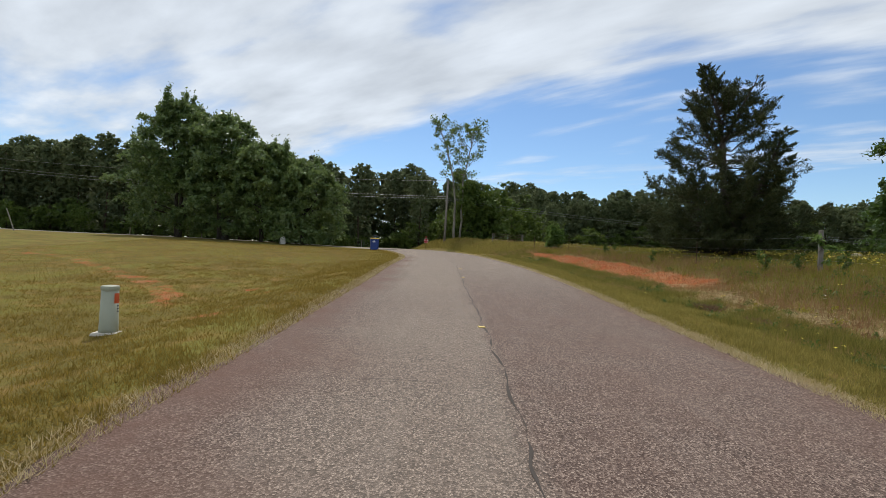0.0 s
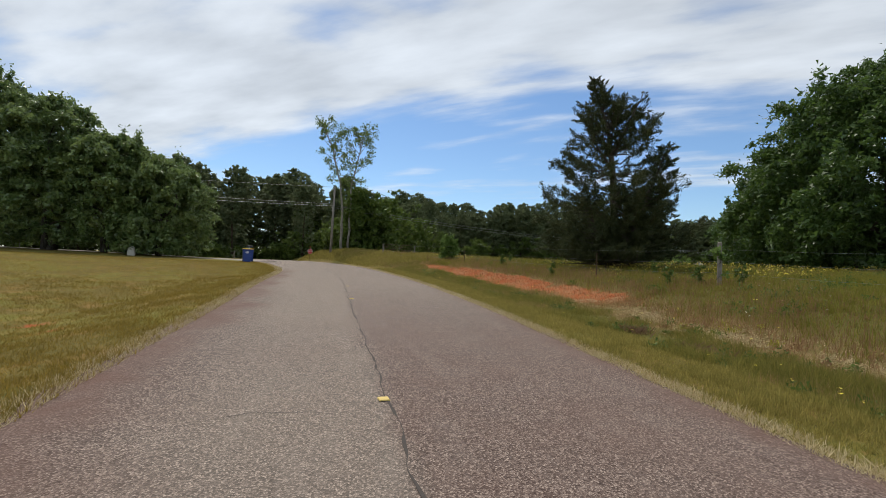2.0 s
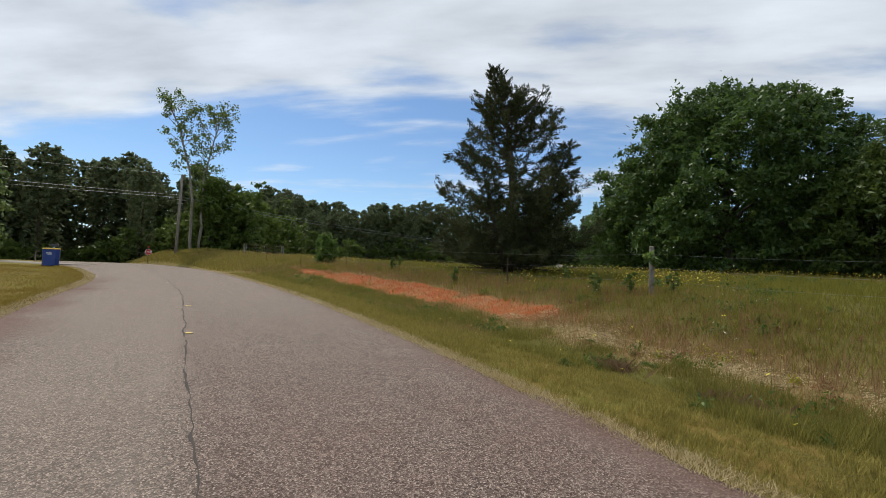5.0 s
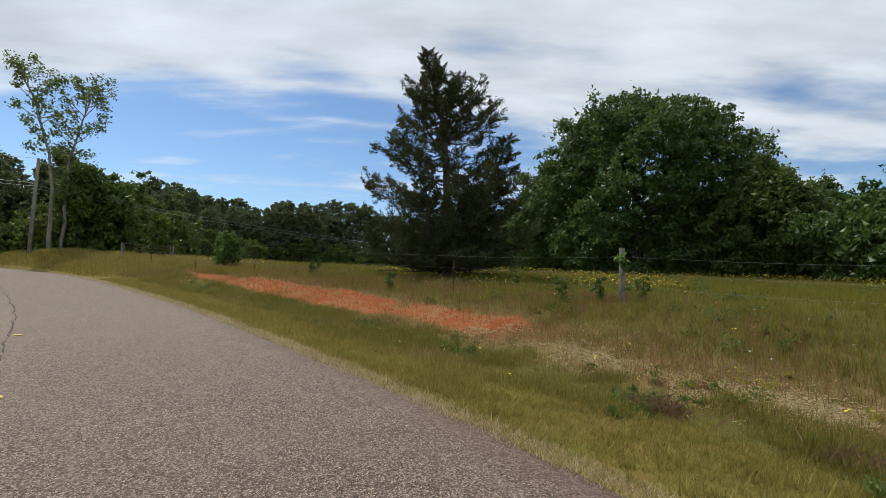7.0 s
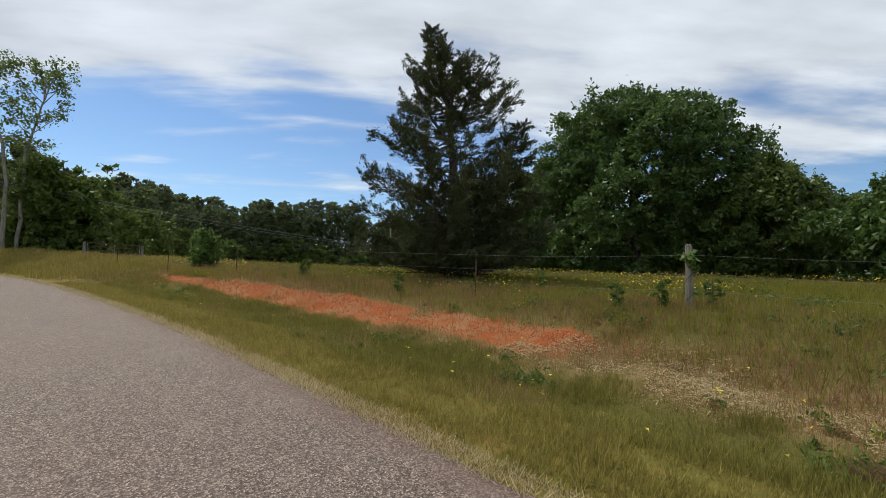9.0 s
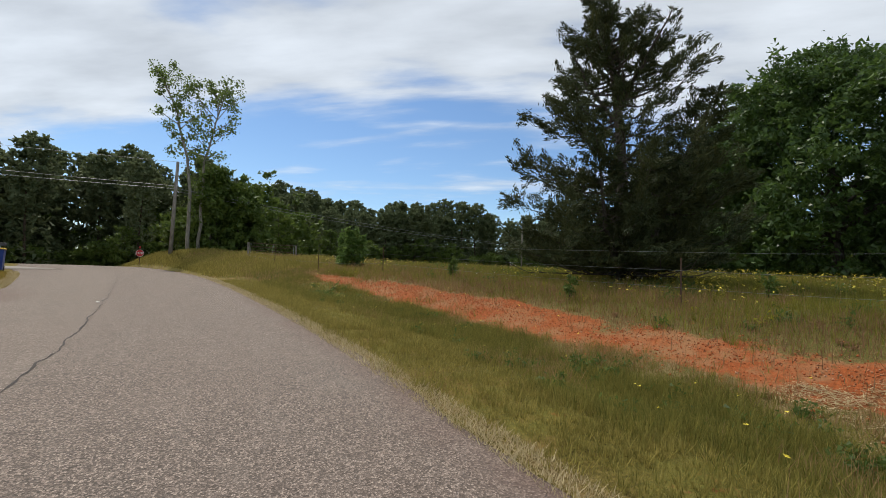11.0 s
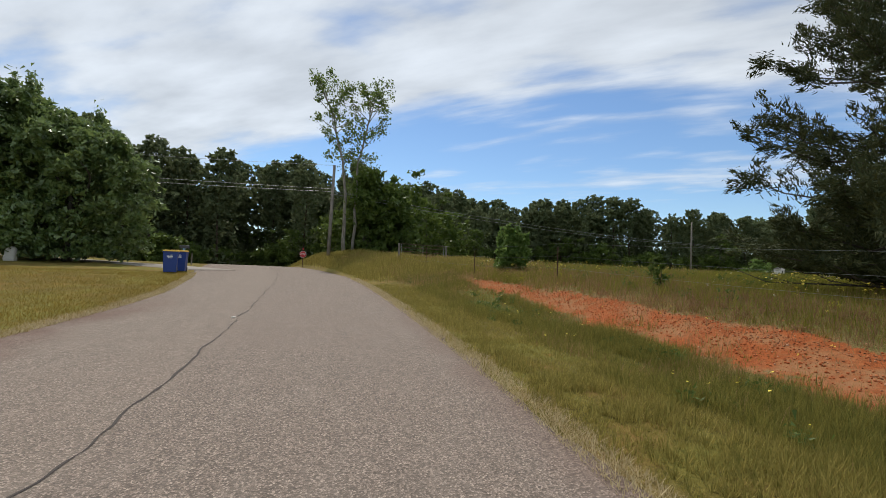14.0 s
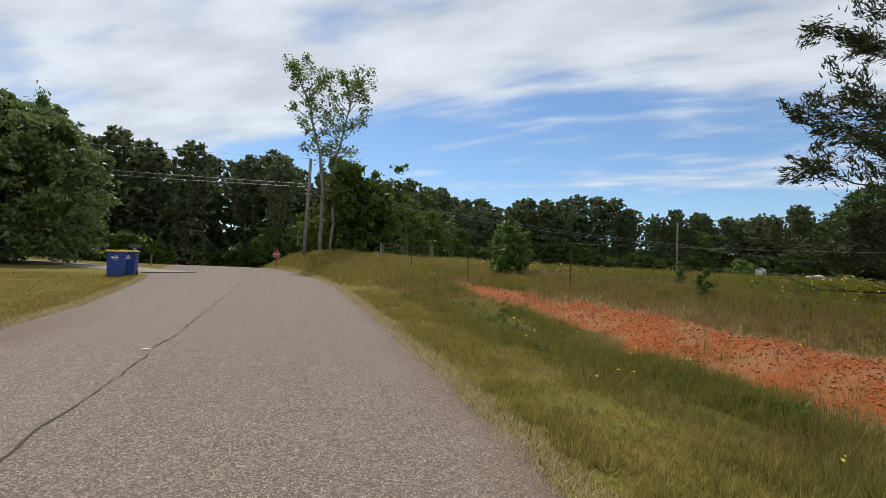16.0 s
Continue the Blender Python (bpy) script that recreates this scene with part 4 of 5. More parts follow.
# ---- things by the road ----
def wheelie_bin(x, y, turn, label, lid_material, tall=1.12):
    """A two-wheeled refuse cart: tapered body, rim, hinged lid, handle, wheels."""
    cart = base("wheeled_bin", x, y, label, "bin", "refuse bins by the driveway", turn)
    bm = bmesh.new()
    box(bm, (.56, .60, tall - .10), (0, 0, .04), .03, 1.16)
    part("body", bm, M_BLUE, cart)
    bm = bmesh.new()
    box(bm, (.69, .73, .05), (0, 0, tall - .10), .012)
    part("rim", bm, M_BLUE, cart)
    bm = bmesh.new()
    box(bm, (.71, .78, .075), (0, -.02, tall - .048), .03, .90)
    part("lid", bm, lid_material, cart, "yellow plastic lid")
    bm = bmesh.new()
    tube(bm, [(-.26, .40, tall - .10), (-.26, .46, tall - .05), (.26, .46, tall - .05), (.26, .40, tall - .10)], [.016] * 4, 6)
    part("handle", bm, M_BLACK, cart)
    for s in (-1, 1):
        bm = bmesh.new()
        tube(bm, [(s * .23, .27, .13), (s * .30, .27, .13)], [.13, .13], 16)
        wheel = part("wheel", bm, M_BLACK, cart)
        bm = bmesh.new()
        tube(bm, [(s * .30, .27, .13), (s * .306, .27, .13)], [.05, .05], 10)
        part("hub", bm, M_DARK, wheel)
    # pale emblem on the front
    emblem = bmesh.new()
    lean = Matrix.Rotation(radians(-2.5), 3, "X")
    for dx, dz, w, h in ((-.10, .80, .09, .09), (.03, .80, .15, .05), (.03, .87, .12, .03), (0, .74, .22, .025)):
        box(emblem, (w, .006, h), (dx, -.338 - (dz - .8) * .05, dz), 0, 1, lean)
    part("emblem", emblem, M_WHITE, cart, "white printed emblem")
    return cart


wheelie_bin(-6.45, 45.2, 14, "blue refuse bin with a yellow lid on the lawn's edge", M_YELLOW)
wheelie_bin(-6.45, 46.55, 8, "second blue refuse bin with a yellow lid behind", M_YELLOW)


def pedestal(x, y):
    """A telephone pedestal: round tapered post with a cap on a stone pad."""
    ob = base("utility_pedestal", x, y, "grey-green plastic cable pedestal on a pale pad in the lawn", "pedestal", turn=8)
    bm = bmesh.new()
    tube(bm, [(0, 0, .02), (0, 0, .10), (0, 0, .80)], [.158, .150, .134], 20)
    part("post", bm, M_GREENGREY, ob, smooth_faces=True)
    bm = bmesh.new()
    tube(bm, [(0, 0, .79), (0, 0, .83), (0, 0, .865), (0, 0, .875)], [.142, .147, .141, .10], 20)
    part("cap", bm, M_GREENGREY, ob)
    bm = bmesh.new()
    box(bm, (.42, .32, .06), (-.02, -.02, -.02), .025, .92)
    part("pad", bm, M_CONCRETE, ob, "pale rough concrete pad")
    lab = bmesh.new()
    ring = [[lab.verts.new((.143 * k * math.cos(a), .143 * k * math.sin(a), z)) for a in (radians(-35 + 11 * i) for i in range(6))] for z, k in ((.56, 1.0), (.74, .972))]
    for i in range(5):
        lab.faces.new((ring[0][i], ring[0][i + 1], ring[1][i + 1], ring[1][i]))
    part("label", lab, M_ORANGE, ob, "orange warning label")
    for z in (.40, .45, .50):
        mark = bmesh.new()
        box(mark, (.006, .045, .025), (.146 - (z - .4) * .03, -.01, z))
        part("lettering", mark, M_DARK, ob, "dark printed mark")


pedestal(-5.9, 8.55)


def utility_pole(x, y, tall, r, label, lean=0.0):
    ob = base("utility_pole", x, y, label, "utility pole", "line of utility poles")
    bm = bmesh.new()
    tube(bm, [(0, 0, -.3), (lean * .5, 0, tall * .5), (lean, 0, tall)], [r, r * .85, r * .68], 10)
    part("pole", bm, M_WOOD, ob, smooth_faces=True)
    for z in (tall - 2.6, tall - 2.95):
        bm = bmesh.new()
        tube(bm, [(-.16, -.02, z), (.34, -.02, z)], [.03, .03], 6)
        part("bracket", bm, M_STEEL, ob)
    return ob


utility_pole(.45, 62, 8.2, .17, "weathered wooden utility pole on the grassy bank", .15)
utility_pole(59.4, 90, 8.6, .16, "thin grey utility pole at the far side of the meadow")
utility_pole(-66, 60.5, 10.0, .17, "weathered wooden utility pole beyond the lawn")
utility_pole(150, 118, 9.0, .17, "distant wooden utility pole")


def cable(a, b, sag, r=.016, label="thin grey overhead cable between poles"):
    a, b = Vector(a), Vector(b)
    bm = bmesh.new()
    pts = [a.lerp(b, i / 24) - Vector((0, 0, sag * 4 * (i / 24) * (1 - i / 24))) for i in range(25)]
    tube(bm, pts, [r] * 25, 5)
    ob = part("overhead_cable", bm, M_WIRE, None)
    tagged(ob, label, "cable", "overhead cables")


for dz, sag in ((0, .9), (.25, .75)):
    cable((.5, 62, 8.35 + dz), (-66, 60.5, 9.9 + dz), sag, .016)
    cable((.5, 62, 8.15 + dz), (59.4, 90, 7.6 + dz * .8), sag * .8, .016)
    cable((59.4, 90, 7.6 + dz * .8), (150, 118, 7.5 + dz), sag, .020)
cable((.5, 62, 10.7), (-66, 60.5, 11.2), .8, .012)


def stop_sign(x, y):
    ob = base("stop_sign", x, y, "red octagonal stop sign on a steel post beside the junction", "road sign")
    z = 2.72 - ob.location.z
    bm = bmesh.new()
    box(bm, (.06, .04, z + .36), (0, .03, 0))
    part("post", bm, M_RUST, ob)

    def octagon(r, y0, y1):
        q = bmesh.new()
        a = [[q.verts.new((r * math.cos(radians(22.5 + 45 * i)), yy, z + r * math.sin(radians(22.5 + 45 * i)))) for i in range(8)] for yy in (y0, y1)]
        q.faces.new(a[0]), q.faces.new(a[1])
        for i in range(8):
            q.faces.new((a[0][i], a[0][(i + 1) % 8], a[1][(i + 1) % 8], a[1][i]))
        return q

    plate = part("plate", octagon(.335, 0, .008), M_WHITE, ob, "white border plate")
    part("face", octagon(.312, -.006, -.001), M_RED, plate, "red reflective face")
    words = bpy.data.curves.new("word", "FONT")
    words.body, words.size, words.align_x, words.align_y, words.extrude = "STOP", .245, "CENTER", "CENTER", .003
    words.materials.append(M_WHITE)
    text = new("word", words)
    text.parent = ob
    text.matrix_local = pose(0, -.012, z, 90, 0, 0)
    bm = bmesh.new()
    box(bm, (.13, .006, .20), (.0, -.004, z + .42), .01)
    part("plaque", bm, M_RED, ob, "small red plaque")


stop_sign(-2.1, 66)


def mailbox(x, y):
    ob = base("mailbox", x, y, "dark mailbox on a pale post beside the bins", "mailbox", turn=-8)
    bm = bmesh.new()
    box(bm, (.10, .10, 1.30), (0, 0, -.05), .008)
    part("post", bm, M_SKYBLUE, ob)
    bm = bmesh.new()
    box(bm, (.46, .20, .13), (.02, 0, 1.25), .02)
    rest = part("box", bm, M_DARK, ob)
    bm = bmesh.new()
    box(bm, (.50, .24, .05), (.02, 0, 1.37), .02, .9)
    part("lid", bm, M_DARK, rest)
    bm = bmesh.new()
    box(bm, (.22, .006, .16), (.12, -.056, .95), .01)
    part("plate", bm, M_WHITE, ob, "white number plate")


mailbox(-6.67, 47.7)


def boulder(x, y, size, seed, label):
    bm = bmesh.new()
    bmesh.ops.create_icosphere(bm, subdivisions=3, radius=1)
    for v in bm.verts:
        d = noise.noise(v.co * 1.3 + Vector((seed, 0, 0))) * .35 + noise.noise(v.co * 3 + Vector((0, seed, 0))) * .12
        v.co = v.co * (1 + d)
        v.co = Vector((v.co.x * size[0], v.co.y * size[1], v.co.z * size[2]))
    ob = part("boulder", bm, M_STONE, None, smooth_faces=True)
    ob.matrix_world = pose(x, y, float(height(x, y)) + size[2] * .55)
    tagged(ob, label, "rock")


boulder(-17.3, 51.5, (.34, .3, .55), 3.0, "pale upright stone at the edge of the lawn")
boulder(92, 92, (2.0, 1.2, .55), 7.0, "low pale rock heap in the far field")


def wooden_post(x, y, tall, r, label):
    ob = base("fence_post", x, y, label, "fence post", "posts of the field fence")
    bm = bmesh.new()
    tube(bm, [(0, 0, -.2), (.01, 0, tall * .5), (0, .01, tall), (0, .01, tall + .01)], [r, r * .96, r * .9, r * .6], 10)
    part("post", bm, M_WOOD, ob)
    return ob


def steel_post(x, y, tall):
    ob = base("steel_fence_post", x, y, "thin rusty steel fence post in the long grass", "fence post", "posts of the field fence")
    bm = bmesh.new()
    box(bm, (.035, .008, tall), (0, 0, -.15))
    part("blade", bm, M_RUST, ob)
    bm = bmesh.new()
    box(bm, (.006, .03, tall), (0, .018, -.15))
    part("stud_rib", bm, M_RUST, ob)


def fence_x(y):
    return 13.7 - .252 * (y - 16.9)


wooden_post(13.72, 16.92, 1.52, .085, "weathered wooden fence post with a vine, standing in the meadow")
wooden_post(fence_x(-6), -6, 1.5, .08, "weathered wooden fence post in the meadow")
wooden_post(5.6, 51.0, 1.0, .08, "short weathered wooden gate post")
wooden_post(9.0, 51.8, 1.0, .08, "short weathered wooden gate post")
STEEL_Y = (-1, 4.5, 10.5, 22.5, 34.2, 39.8, 45.2)
for y in STEEL_Y:
    steel_post(fence_x(y), y, 1.3)
for z, name in ((1.28, "top"), (.85, "middle"), (.45, "low")):
    stops = sorted([-6, 16.9, 51.0, *STEEL_Y])
    bm = bmesh.new()
    pts = []
    for a, b in zip(stops, stops[1:]):
        for i in range(6):
            y = a + (b - a) * i / 6
            ga, gb = float(height(fence_x(a), a)), float(height(fence_x(b), b))
            pts.append((fence_x(y), y, ga + (gb - ga) * i / 6 + z * (1 if b < 46 else .72) - .05 * math.sin(math.pi * i / 6)))
    tube(bm, pts, [.003] * len(pts), 4)
    tagged(part("fence_wire", bm, M_STEEL, None), "strand of barbed wire along the field fence", "fence wire", "strands of the field fence")


def gate(x0, y0, x1, y1):
    ob = base("field_gate", x0, y0, "grey tubular field gate closed between posts", "gate")
    dx, dy = x1 - x0, y1 - y0
    dz = float(height(x1, y1)) - float(height(x0, y0))
    for z in (.22, .48, .74, .98):
        bm = bmesh.new()
        tube(bm, [(.12, 0, z), (dx - .12, dy, z + dz)], [.018, .018], 6)
        part("rail", bm, M_RUST, ob)
    for u in (.05, .5, .95):
        bm = bmesh.new()
        tube(bm, [(dx * u, dy * u, .18 + dz * u), (dx * u, dy * u, 1.0 + dz * u)], [.015, .015], 6)
        part("upright", bm, M_STEEL, ob)


gate(5.6, 51.0, 9.0, 51.8)


def vine(x, y):
    RNG.seed(8)
    ob = base("vine", x, y, "leafy green vine on the fence post", "climber")
    bm = bmesh.new()
    pts = [(.09 * math.cos(i * 1.3), .09 * math.sin(i * 1.3), .1 * i) for i in range(14)]
    tube(bm, pts, [.008] * 14, 5)
    part("stem", bm, M_BARK, ob)
    p = np.concatenate([clump((-.16, -.05, 1.22), .2, 60, .1), clump((-.05, -.1, 1.0), .16, 30, .1), clump((.15, -.05, .4), .2, 30, .1)])
    leaves = new("foliage", leaf_mesh("foliage", p, .10, M_SHRUB, 1.3))
    leaves.parent = ob


vine(13.72, 16.92)


def shed(x, y):
    ob = base("shed", x, y, "small white shed at the far side of the field", "shed", turn=20)
    bm = bmesh.new()
    box(bm, (1.6, 1.4, 1.75), (0, 0, 0), .02)
    wall = part("wall", bm, M_WHITE, ob)
    bm = bmesh.new()
    box(bm, (.6, .05, 1.4), (-.2, -.72, .1), .01)
    part("door", bm, M_DARK, wall, "dark doorway")
    bm = bmesh.new()
    a = [bm.verts.new(p) for p in ((-.95, -.85, 1.75), (.95, -.85, 1.75), (.95, .85, 1.75), (-.95, .85, 1.75), (-.95, 0, 2.15), (.95, 0, 2.15))]
    for f in ((0, 1, 5, 4), (2, 3, 4, 5), (0, 4, 3), (1, 2, 5), (0, 3, 2, 1)):
        bm.faces.new([a[i] for i in f])
    part("roof", bm, M_ROOF, ob)


shed(94.2, 106)
lane = np.array([(70 + 3 * i, 103.5 - .25 * i) for i in range(24)])
v = np.concatenate([np.stack([lane[:, 0], lane[:, 1] + k, height(lane[:, 0], lane[:, 1] + k) + .12], 1) for k in (-2.0, 2.0)])
i = np.arange(23)
tagged(new("gravel_lane", mesh_of("gravel_lane", v, np.stack([i, i + 1, i + 25, i + 24], 1), M_GRAVEL)), "pale gravel lane across the far field", "lane", kind="structure")
broadleaf("bush", 86.5, 104, 3.6, 2.4, M_SHRUB, "round green bush beside the shed", 3000, .25, .02, seed=95, sprays=90, spray=.5, trunk=.06)
for x, y, lean, tall in ((-47.5, 52.5, -.95, 2.4), (-38.0, 57.5, .05, 1.0), (-10.2, 60.5, 0, .9), (-30.5, 60.0, -.1, 1.5)):
    bm = bmesh.new()
    tube(bm, [(0, 0, -.1), (lean, 0, tall)], [.06, .05], 7)
    ob = part("stake", bm, M_BARK_PALE, None)
    ob.matrix_world = pose(x, y, float(height(x, y)))
    tagged(ob, "pale wooden stake at the edge of the lawn", "stake", "stakes along the lawn")
# ---- grass, flowers, clods ----
def scatter(n, x0, x1, y0, y1, keep, near=1.0):
    """Up to n places in a box of (offset from the road's right edge, y), kept with a chance."""
    o, y = x0 + (x1 - x0) * RNG.rand(n) ** near, y0 + (y1 - y0) * RNG.rand(n)
    x = road_right(y) + o
    ok = RNG.rand(n) < keep(x, y, o)
    return x[ok], y[ok]


def stuff(name, me, label, category):
    tagged(new(name, me), label, category, kind="stuff")


RNG.seed(77)
# mown verge along the right edge
x, y = scatter(110000, -.03, 2.9, -1, 40, lambda x, y, o: (1 - .8 * tall_band(x, y)) * (.35 + .65 * smooth(.05, .5, o)) * (1 - .55 * smooth(18, 40, y)))
stuff("verge_grass", blade_mesh("verge_grass", x, y, .03 + .07 * RNG.rand(len(x)) * (.45 + 1.1 * value_noise(x, y, .7)), .006 + .006 * RNG.rand(len(x)), M_BLADE_VERGE, 1.1, bent=False), "short yellow-green mown grass beside the road", "grass")
x, y = scatter(36000, .0, 2.9, 1, 40, lambda x, y, o: (1 - .75 * tall_band(x, y)) * smooth(.0, .5, o) * (.25 + .75 * smooth(.35, .6, value_noise(x, y, .45))) * (1 - .5 * smooth(18, 40, y)))
stuff("verge_tufts", tuft_mesh("verge_tufts", x, y, (.05 + .10 * RNG.rand(len(x))) * (.5 + 1.0 * value_noise(x, y, .8)), 9, .035, .010, M_BLADE_VERGE, .9), "tufts of yellow-green grass in the mown verge", "grass")
x, y = scatter(52000, -.12, .26, 3.5, 45, lambda x, y, o: .35 + .65 * value_noise(x, y, .35))
stuff("edge_straw", blade_mesh("edge_straw", x, y, .03 + .06 * RNG.rand(len(x)), .006 + .006 * RNG.rand(len(x)), M_BLADE_STRAW, 1.6, bent=False), "dry straw along the road's edge", "grass")
# rank grass in the ditch
x, y = scatter(210000, 1.0, 5.8, 4, 46, lambda x, y, o: tall_band(x, y) * (1 - smooth(3.9, 5.6, o + (value_noise(x, y, 2.1) - .5) * 1.6)) * (1 - .9 * smooth(.4, .75, clay_band(x, y))) * (.35 + .65 * smooth(.34, .60, value_noise(x, y, .8) * .5 + value_noise(x, y, .3) * .5)) * (1 - .5 * smooth(25, 48, y)))
stuff("ditch_grass", blade_mesh("ditch_grass", x, y, (.05 + .16 * RNG.rand(len(x))) * (.25 + 1.1 * value_noise(x, y, .9) ** 1.6), .005 + .005 * RNG.rand(len(x)), M_BLADE_DITCH, .7, bent=False), "long rank green grass in the ditch", "grass")
x, y = scatter(26000, 1.3, 5.3, 5, 44, lambda x, y, o: tall_band(x, y) * (1 - smooth(3.7, 5.0, o + (value_noise(x, y, 2.1) - .5) * 1.4)) * (1 - .9 * smooth(.35, .7, clay_band(x, y))) * (.15 + .85 * smooth(.25, .55, value_noise(x, y, 1.0))) * (1 - .5 * smooth(25, 48, y)))
stuff("ditch_tufts", tuft_mesh("ditch_tufts", x, y, (.10 + .17 * RNG.rand(len(x))) * (.45 + .95 * value_noise(x, y, 1.0)), 18, .10, .009, M_BLADE_DITCH, .8), "coarse tufts of long green grass in the ditch", "grass")
x, y = scatter(60000, 1.2, 6.0, 4, 44, lambda x, y, o: tall_band(x, y) * smooth(.5, .75, value_noise(x, y, .9)) * (1 - .9 * smooth(.4, .75, clay_band(x, y))))
stuff("ditch_straw", blade_mesh("ditch_straw", x, y, .06 + .22 * RNG.rand(len(x)), .006 + .006 * RNG.rand(len(x)), M_BLADE_DRY, .9, bent=False), "brown dead stalks among the ditch grass", "grass")
# thin dead grass in the hollow
x, y = scatter(90000, 3.2, 9.5, 4, 46, lambda x, y, o: dry_band(x, y) * (1 - .92 * smooth(.45, .8, clay_band(x, y))) * smooth(.25, .6, value_noise(x, y, .7)))
stuff("dry_grass", blade_mesh("dry_grass", x, y, .06 + .20 * RNG.rand(len(x)), .006 + .006 * RNG.rand(len(x)), M_BLADE_DRY, .9, bent=False), "thin brown dead grass round the bare clay", "grass")
# meadow
MEADOW = lambda x, y, o: smooth(5.2, 7.4, o + (value_noise(x, y, 1.5) - .5) * 2 + 2.2 * smooth(26, 40, y)) * (1 - .96 * smooth(.4, .75, clay_band(x, y)))
x, y = scatter(190000, 4.5, 34, 0, 60, lambda x, y, o: MEADOW(x, y, o) * (.4 + .6 * value_noise(x, y, 2.3)) * (1 - .5 * smooth(34, 60, y)), 1.7)
stuff("meadow_grass", blade_mesh("meadow_grass", x, y, (.12 + .24 * RNG.rand(len(x))) * (.55 + .8 * value_noise(x, y, 2.0)), .010 + .010 * RNG.rand(len(x)), M_BLADE_MEADOW, .8, bent=False), "tall green meadow grass", "grass")
x, y = scatter(36000, 4.8, 30, 4, 56, lambda x, y, o: MEADOW(x, y, o) * (.25 + .75 * smooth(.3, .6, value_noise(x, y, 1.1))), 1.6)
stuff("meadow_tufts", tuft_mesh("meadow_tufts", x, y, (.16 + .22 * RNG.rand(len(x))) * (.5 + .9 * value_noise(x, y, 1.6)), 9, .09, .013, M_BLADE_MEADOW, .7), "loose tufts of green grass across the meadow", "grass")
x, y = scatter(50000, 5.0, 34, 2, 60, lambda x, y, o: smooth(5.6, 8.2, o + 2.2 * smooth(26, 40, y)) * (1 - .96 * smooth(.4, .75, clay_band(x, y))) * smooth(.4, .7, value_noise(x, y, 3.1)), 1.5)
stuff("meadow_straw", blade_mesh("meadow_straw", x, y, .18 + .30 * RNG.rand(len(x)), .007 + .006 * RNG.rand(len(x)), M_BLADE_DRY, .5, bent=False), "pale dry stalks standing in the meadow", "grass")
x, y = scatter(60000, 4.6, 11, 4, 36, lambda x, y, o: smooth(4.8, 6.0, o) * (1 - smooth(7.5, 10.5, o + (value_noise(x, y, 2.2) - .5) * 3)) * (1 - .9 * smooth(.35, .7, clay_band(x, y))) * (.3 + .7 * value_noise(x, y, 1.2)))
stuff("seed_heads", blade_mesh("seed_heads", x, y, .14 + .26 * RNG.rand(len(x)), .006 + .008 * RNG.rand(len(x)), M_BLADE_SEED, .55, bent=False), "thin red-brown seed heads at the meadow's edge", "grass")
# long grass over the bank by the slender trees
x, y = scatter(110000, .1, 9, 41, 74, lambda x, y, o: smooth(.1, .9, o) * smooth(41, 46, y))
stuff("bank_grass", blade_mesh("bank_grass", x, y, (.10 + .35 * RNG.rand(len(x))) * (.4 + .9 * value_noise(x, y, 2.1)), .022 + .02 * RNG.rand(len(x)), M_BLADE_VERGE, .6, bent=False), "long green and straw grass on the roadside bank", "grass")
x, y = scatter(12000, .8, 11, 38, 58, lambda x, y, o: smooth(.8, 2.5, o) * smooth(.40, .65, value_noise(x, y, 2.4)))
stuff("bank_straw", blade_mesh("bank_straw", x, y, .16 + .34 * RNG.rand(len(x)), .010 + .010 * RNG.rand(len(x)), M_BLADE_DRY, .6, bent=False), "tall pale dead grass near the field gate", "grass")
# lawn
n = 250000
d, y = 22 * RNG.rand(n) ** 1.6 - .12, -3 + 49 * RNG.rand(n) ** 1.15
x = road_left(y) - d + .04
ok = RNG.rand(n) < (1 - .85 * smooth(.3, .6, clay_band(x, y))) * (.3 + .7 * smooth(-.1, .4, d))
x, y = x[ok], y[ok]
stuff("lawn_grass", blade_mesh("lawn_grass", x, y, .03 + .06 * RNG.rand(len(x)) * (.5 + value_noise(x, y, 1.2)), .008 + .009 * RNG.rand(len(x)), M_BLADE_LAWN, 1.2, bent=False), "short patchy yellow-green lawn grass", "grass")


n = 26000
d, y = 11 * RNG.rand(n) ** 1.4, 1 + 25 * RNG.rand(n) ** 1.3
x = road_left(y) - d
ok = RNG.rand(n) < (1 - .9 * smooth(.3, .6, clay_band(x, y))) * smooth(.35, .6, value_noise(x, y, .5))
x, y = x[ok], y[ok]
stuff("lawn_tufts", tuft_mesh("lawn_tufts", x, y, .04 + .06 * RNG.rand(len(x)), 8, .04, .009, M_BLADE_LAWN, 1.1), "greener tufts in the patchy lawn", "grass")
# dead straw lying in the dry hollow
n = 26000
y = 5 + 14 * RNG.rand(n)
x = np.interp(y, (5, 12, 17, 19), (8.6, 9.2, 9.9, 9.9)) + RNG.normal(size=n) * .55
ok = RNG.rand(n) < smooth(.3, .6, value_noise(x, y, .8))
x, y = x[ok], y[ok]
stuff("dead_straw", leaf_mesh("dead_straw", np.stack([x, y, height(x, y) + .015 + .02 * RNG.rand(len(x))], 1), .014, M_BLADE_STRAW, 9.0, .85, sharp=True), "mat of pale dead straw in the dry hollow", "straw")


